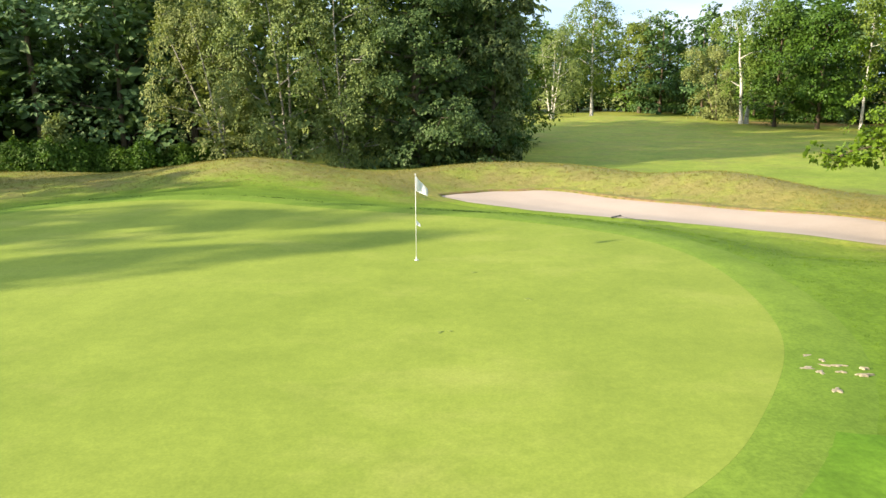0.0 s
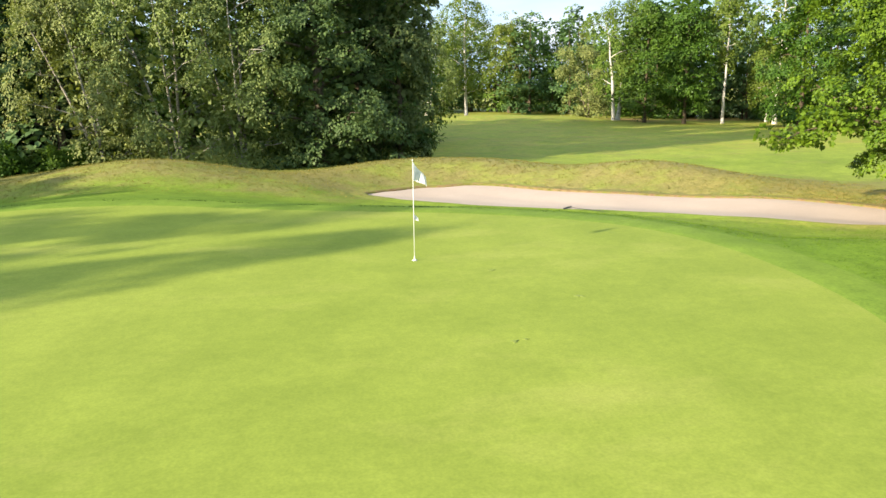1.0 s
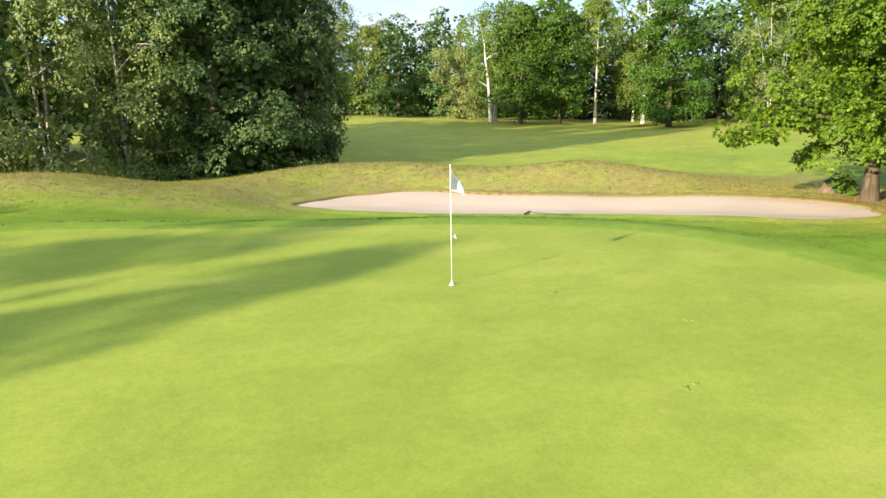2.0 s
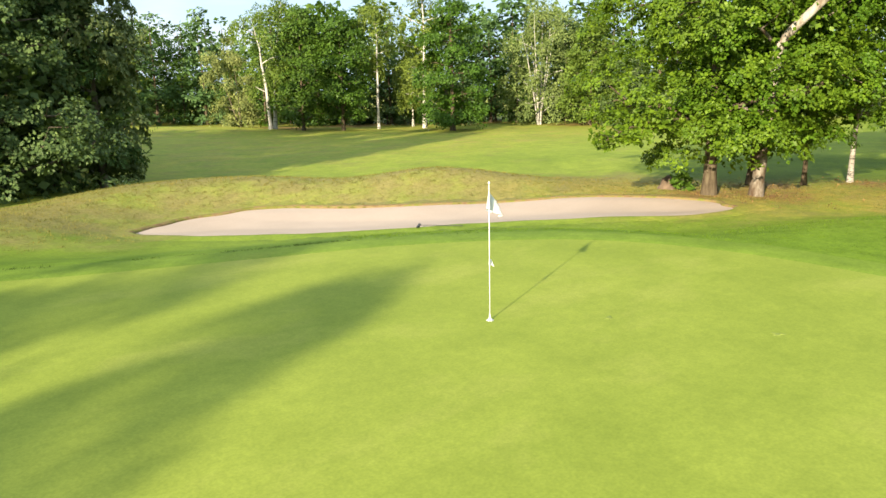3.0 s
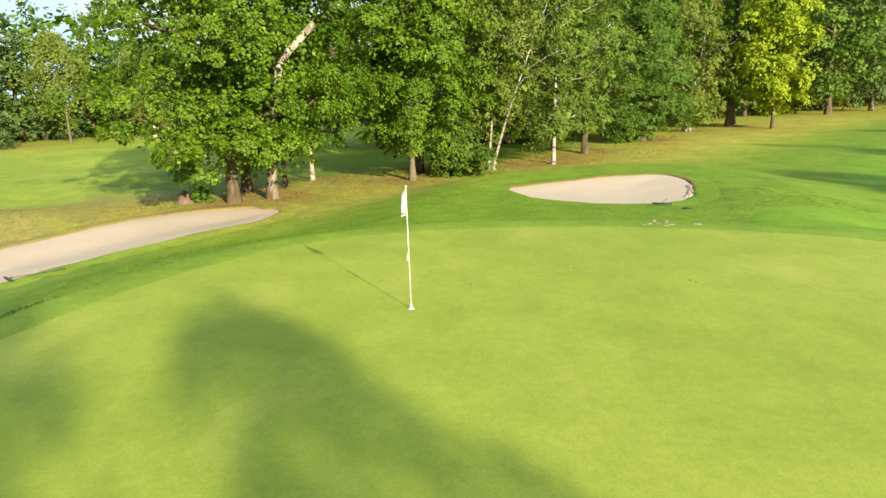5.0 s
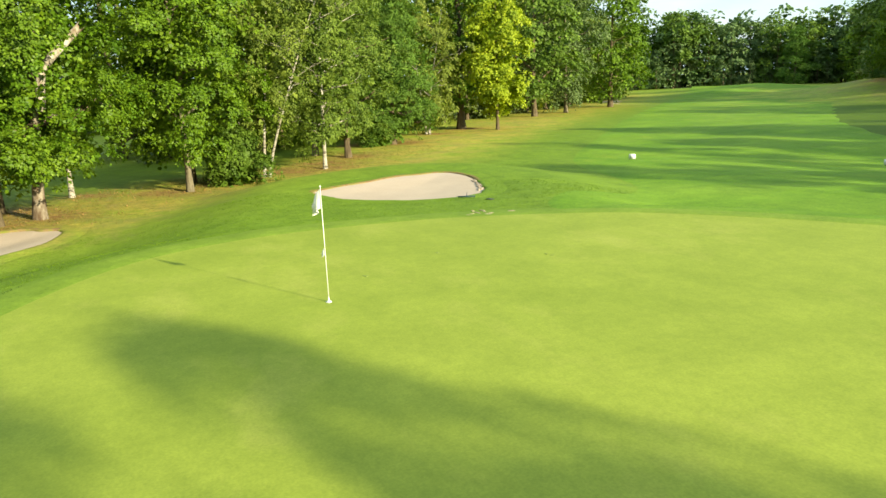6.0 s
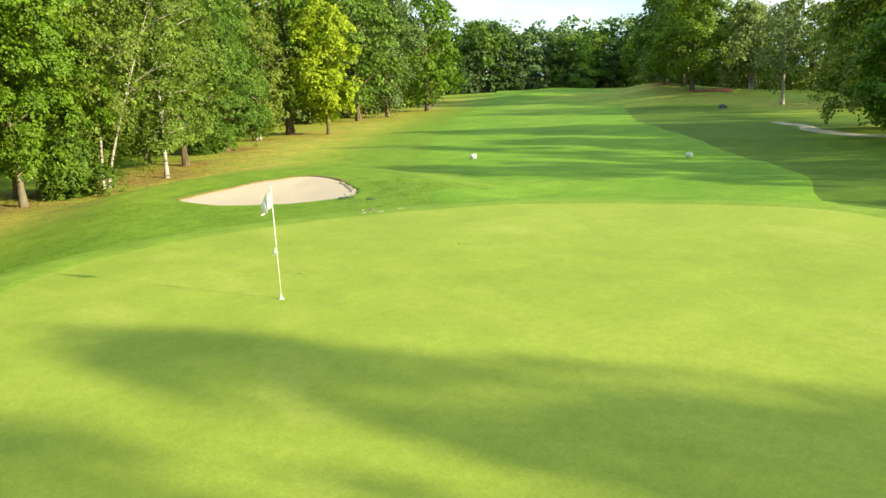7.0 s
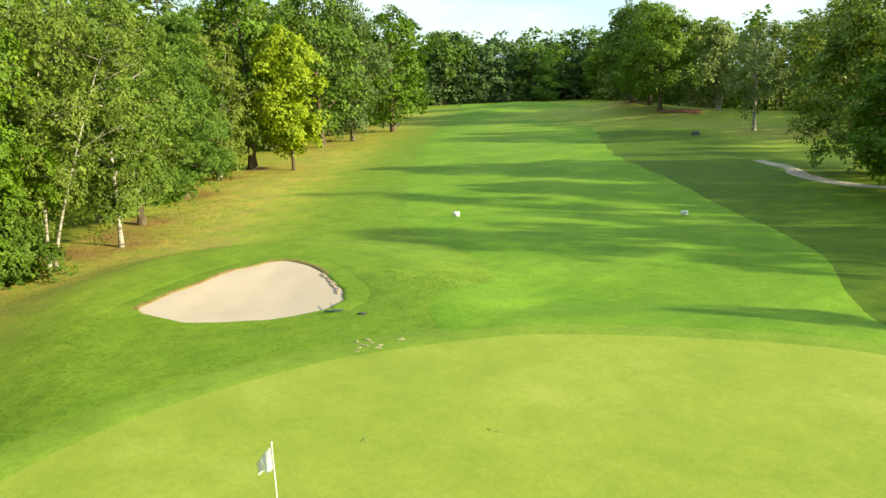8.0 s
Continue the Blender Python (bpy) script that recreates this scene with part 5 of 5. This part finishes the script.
def blot(name, spots, mat, label, category, lift, seed):
    """Irregular thin patches lying on the ground, one mesh."""
    rng = np.random.default_rng(seed)
    vs, fs = [], []
    for x, y, r, asp, turn in spots:
        a = np.linspace(0, 2 * np.pi, 22, endpoint=False)
        edge = 1 + 0.28 * np.sin(a * 3 + rng.uniform(0, 6)) + 0.2 * np.sin(a * 5 + rng.uniform(0, 6)) + 0.12 * np.sin(a * 9 + rng.uniform(0, 6))
        c, s = math.cos(radians(turn)), math.sin(radians(turn))
        n0 = len(vs)
        for ring, up in ((1.0, lift - 0.055), (0.8, lift), (0.4, lift + 0.008)):
            u, w = r * ring * edge * np.cos(a), r * asp * ring * edge * np.sin(a)
            px, py = x + u * c - w * s, y + u * s + w * c
            vs += list(np.column_stack([px, py, relief(px, py) + up]))
        vs.append(np.array([x, y, float(relief(x, y)) + lift + 0.008]))
        for k in range(2):
            fs += [(n0 + 22 * k + i, n0 + 22 * k + (i + 1) % 22, n0 + 22 * (k + 1) + (i + 1) % 22, n0 + 22 * (k + 1) + i) for i in range(22)]
        fs += [(n0 + 44 + i, n0 + 44 + (i + 1) % 22, n0 + 66) for i in range(22)]
    me = bpy.data.meshes.new(name)
    me.from_pydata([tuple(v) for v in vs], [], fs)
    me.materials.append(mat)
    return tagged(new(name, me), label, category, kind="stuff")


def blades(name, x, y, per, tall, wide, spread_r, mat, label, seed, lift=0.0):
    """Tufts of three-cornered grass blades."""
    rng = np.random.default_rng(seed)
    z = relief(x, y) + lift
    n = len(x) * per
    p = np.repeat(np.column_stack([x, y, z]), per, 0)
    p[:, :2] += rng.normal(0, spread_r, (n, 2))
    a = rng.uniform(0, 2 * np.pi, n)
    side = np.column_stack([np.cos(a), np.sin(a), np.zeros(n)]) * wide * rng.uniform(0.6, 1.3, (n, 1))
    up = np.column_stack([rng.normal(0, 0.55, n), rng.normal(0, 0.55, n), np.ones(n)]) * tall * rng.uniform(0.5, 1.25, (n, 1))
    base = p - np.array([0, 0, 0.015])
    v = np.stack([base - side, base + side, base + up], 1).reshape(-1, 3)
    ob = new(name, mesh_from(name, v, np.arange(n * 3).reshape(-1, 3), [mat], False))
    return tagged(ob, label, "grass", kind="stuff")


def build_tufts():
    rng = np.random.default_rng(21)
    x, y = rng.uniform(-26, 22, 60000), rng.uniform(26, 43, 60000)
    d = to_line(x, y, BANK)
    keep = (d < 4.5 * rng.uniform(0.3, 1.15, len(x))) & (signed(BUNKER_LONG, x, y) > 0.12)
    x, y = x[keep][:10000], y[keep][:10000]
    blades("bank_grass", x, y, 6, 0.085, 0.008, 0.05, DRY_BLADE, "tufty dry grass on the bank behind the bunker", 22)
    for line, seed, c, w in ((BUNKER_LONG, 23, (8.8, 29.4), (0.55, 0.83)), (BUNKER_SMALL, 24, (14, 9.4), (0.9, 0.3))):
        p = np.repeat(line, 9, 0) + rng.normal(0, 0.05, (len(line) * 9, 2))
        p = p[(signed(line, p[:, 0], p[:, 1]) > 0.0) & ((p - np.array(c)) @ np.array(w) > 0.8)]
        blades("lip_grass", p[:, 0], p[:, 1], 4, 0.06, 0.006, 0.03, DRY_BLADE, "ragged grass hanging over the bunker edge", seed, 0.015)
    x, y = rng.uniform(14, 40, 60000), rng.uniform(-4, 32, 60000)
    d = to_line(x, y, TREE_ROW)
    keep = (d < 5 * rng.uniform(0.2, 1.0, len(x))) & (signed(BUNKER_LONG, x, y) > 0.3) & (signed(BUNKER_SMALL, x, y) > 0.3)
    x, y = x[keep][:8000], y[keep][:8000]
    blades("parched_grass", x, y, 5, 0.075, 0.008, 0.05, DRY_BLADE, "patchy parched grass below the tree row", 26)
    x, y = rng.uniform(2, 16, 90000), rng.uniform(1, 26, 90000)
    d = signed(GREEN_LINE, x, y)
    keep = (d > 1.35) & (d < 9) & (signed(BUNKER_SMALL, x, y) > 0.2) & (signed(BUNKER_LONG, x, y) > 0.2)
    x, y = x[keep][:9000], y[keep][:9000]
    blades("surround_grass", x, y, 5, 0.05, 0.006, 0.04, LUSH_BLADE, "lush uncut grass round the collar", 25)


def build_mown_edge():
    """The ragged dark line of uncut grass where the collar ends, north and east of the green."""
    rng = np.random.default_rng(44)
    p = np.vstack([offset_line(GREEN_LINE, d) for d in (1.10, 1.15, 1.20)])
    p = np.repeat(p, 22, 0) + rng.normal(0, 1, (len(p) * 22, 2)) * np.array([0.35, 0.35])
    d = signed(GREEN_LINE, p[:, 0], p[:, 1])
    out = p - np.array([-4.5, 15.5])
    north = out @ np.array([-0.05, 1.0]) / np.linalg.norm(out, axis=1)
    patchy = np.sin(p[:, 0] * 0.9 + 1.0) + np.sin(p[:, 0] * 2.3 + p[:, 1]) * 0.6
    wide = 0.035 + 0.05 * np.clip(patchy, 0, 1.5)
    p = p[(np.abs(d - 1.13 - 0.05 * np.sin(p[:, 0] * 1.7)) < wide) & (north > 0.62 + 0.06 * patchy) & (patchy > -0.75)]
    blades("mown_edge_grass", p[:, 0], p[:, 1], 5, 0.07, 0.007, 0.03, EDGE_BLADE, "ragged dark line of uncut grass along the collar", 45)


def build_fallen_leaves():
    rng = np.random.default_rng(41)
    spots = []
    for cx, cy, r in LITTER[:13]:
        p = np.array([cx, cy]) + rng.normal(0, r * 0.62, (240, 2))
        p = p[signed(BUNKER_LONG, p[:, 0], p[:, 1]) > 0.3]
        spots.append(np.column_stack([p, relief(p[:, 0], p[:, 1]) + 0.02]))
    spots = np.vstack(spots)
    v, f = leaves(rng, spots, np.full(len(spots), 0.05), 1, 0.08, 0.1, 0.0, 0.8)
    ob = new("fallen_leaves", mesh_from("fallen_leaves", v, f, [FALLEN_LEAF], False))
    tagged(ob, "fallen brown leaves lying below the tree row", "leaf litter", kind="stuff")


build_fallen_leaves()
build_flagstick()
build_small_things()
strip("gravel_path", [(16.2, -40.7), (14.4, -39), (12, -36.5), (9.5, -32.6), (5.5, -30.6), (-2, -30), (-14, -32)], 1.25, 0.03, GRAVEL, "pale gravel cart path curving through the rough", "path")
blot("bare_patch", [(5.60, 10.56, 0.13, 0.6, 20), (5.72, 10.40, 0.10, 0.7, 70), (5.95, 10.68, 0.12, 0.4, -10), (6.15, 10.68, 0.14, 0.3, 5), (6.05, 10.42, 0.10, 0.4, 0),
                    (6.35, 10.33, 0.14, 0.35, 10), (5.62, 9.72, 0.11, 0.7, 40), (5.85, 11.1, 0.10, 0.5, 30), (6.0, 10.9, 0.08, 0.6, 80), (6.5, 10.6, 0.08, 0.5, 0)],
     BARE_SOIL, "small bare scuffed patches in the turf beside the green", "bare ground", 0.034, 31)
# eroded brown soil, with the hollow's shade mixed into its colour
blot("eroded_edge", [(12.5, 6.98, 0.6, 0.22, -26), (13.6, 6.55, 0.5, 0.22, -22), (11.6, 7.42, 0.4, 0.25, -38)], SHADED_SOIL, "brown eroded soil and painted hollow shade along the edge of the small bunker", "bare ground", 0.0, 34)
blot("pitch_marks", [(0.7, 16.36, 0.10, 0.6, 20), (1.72, 14.2, 0.11, 0.7, -30), (-0.06, 12.2, 0.09, 0.6, 60), (0.12, 12.25, 0.06, 0.7, 0)],
     SCUFFED, "small dark pitch marks in the putting green", "turf", 0.034, 36)
blot("mulch_bed", [(46.8, -86.6, 3.6, 0.45, 10)], MULCH, "red-brown mulch bed below the trees", "mulch bed", 0.06, 32)
blot("bare_bank", [(97, -69.5, 5.0, 0.4, -40), (90, -64, 2.4, 0.4, -30)], BARE_SOIL, "bare sandy bank at the fairway's far edge", "bare ground", 0.06, 33)
build_tufts()
build_mown_edge()
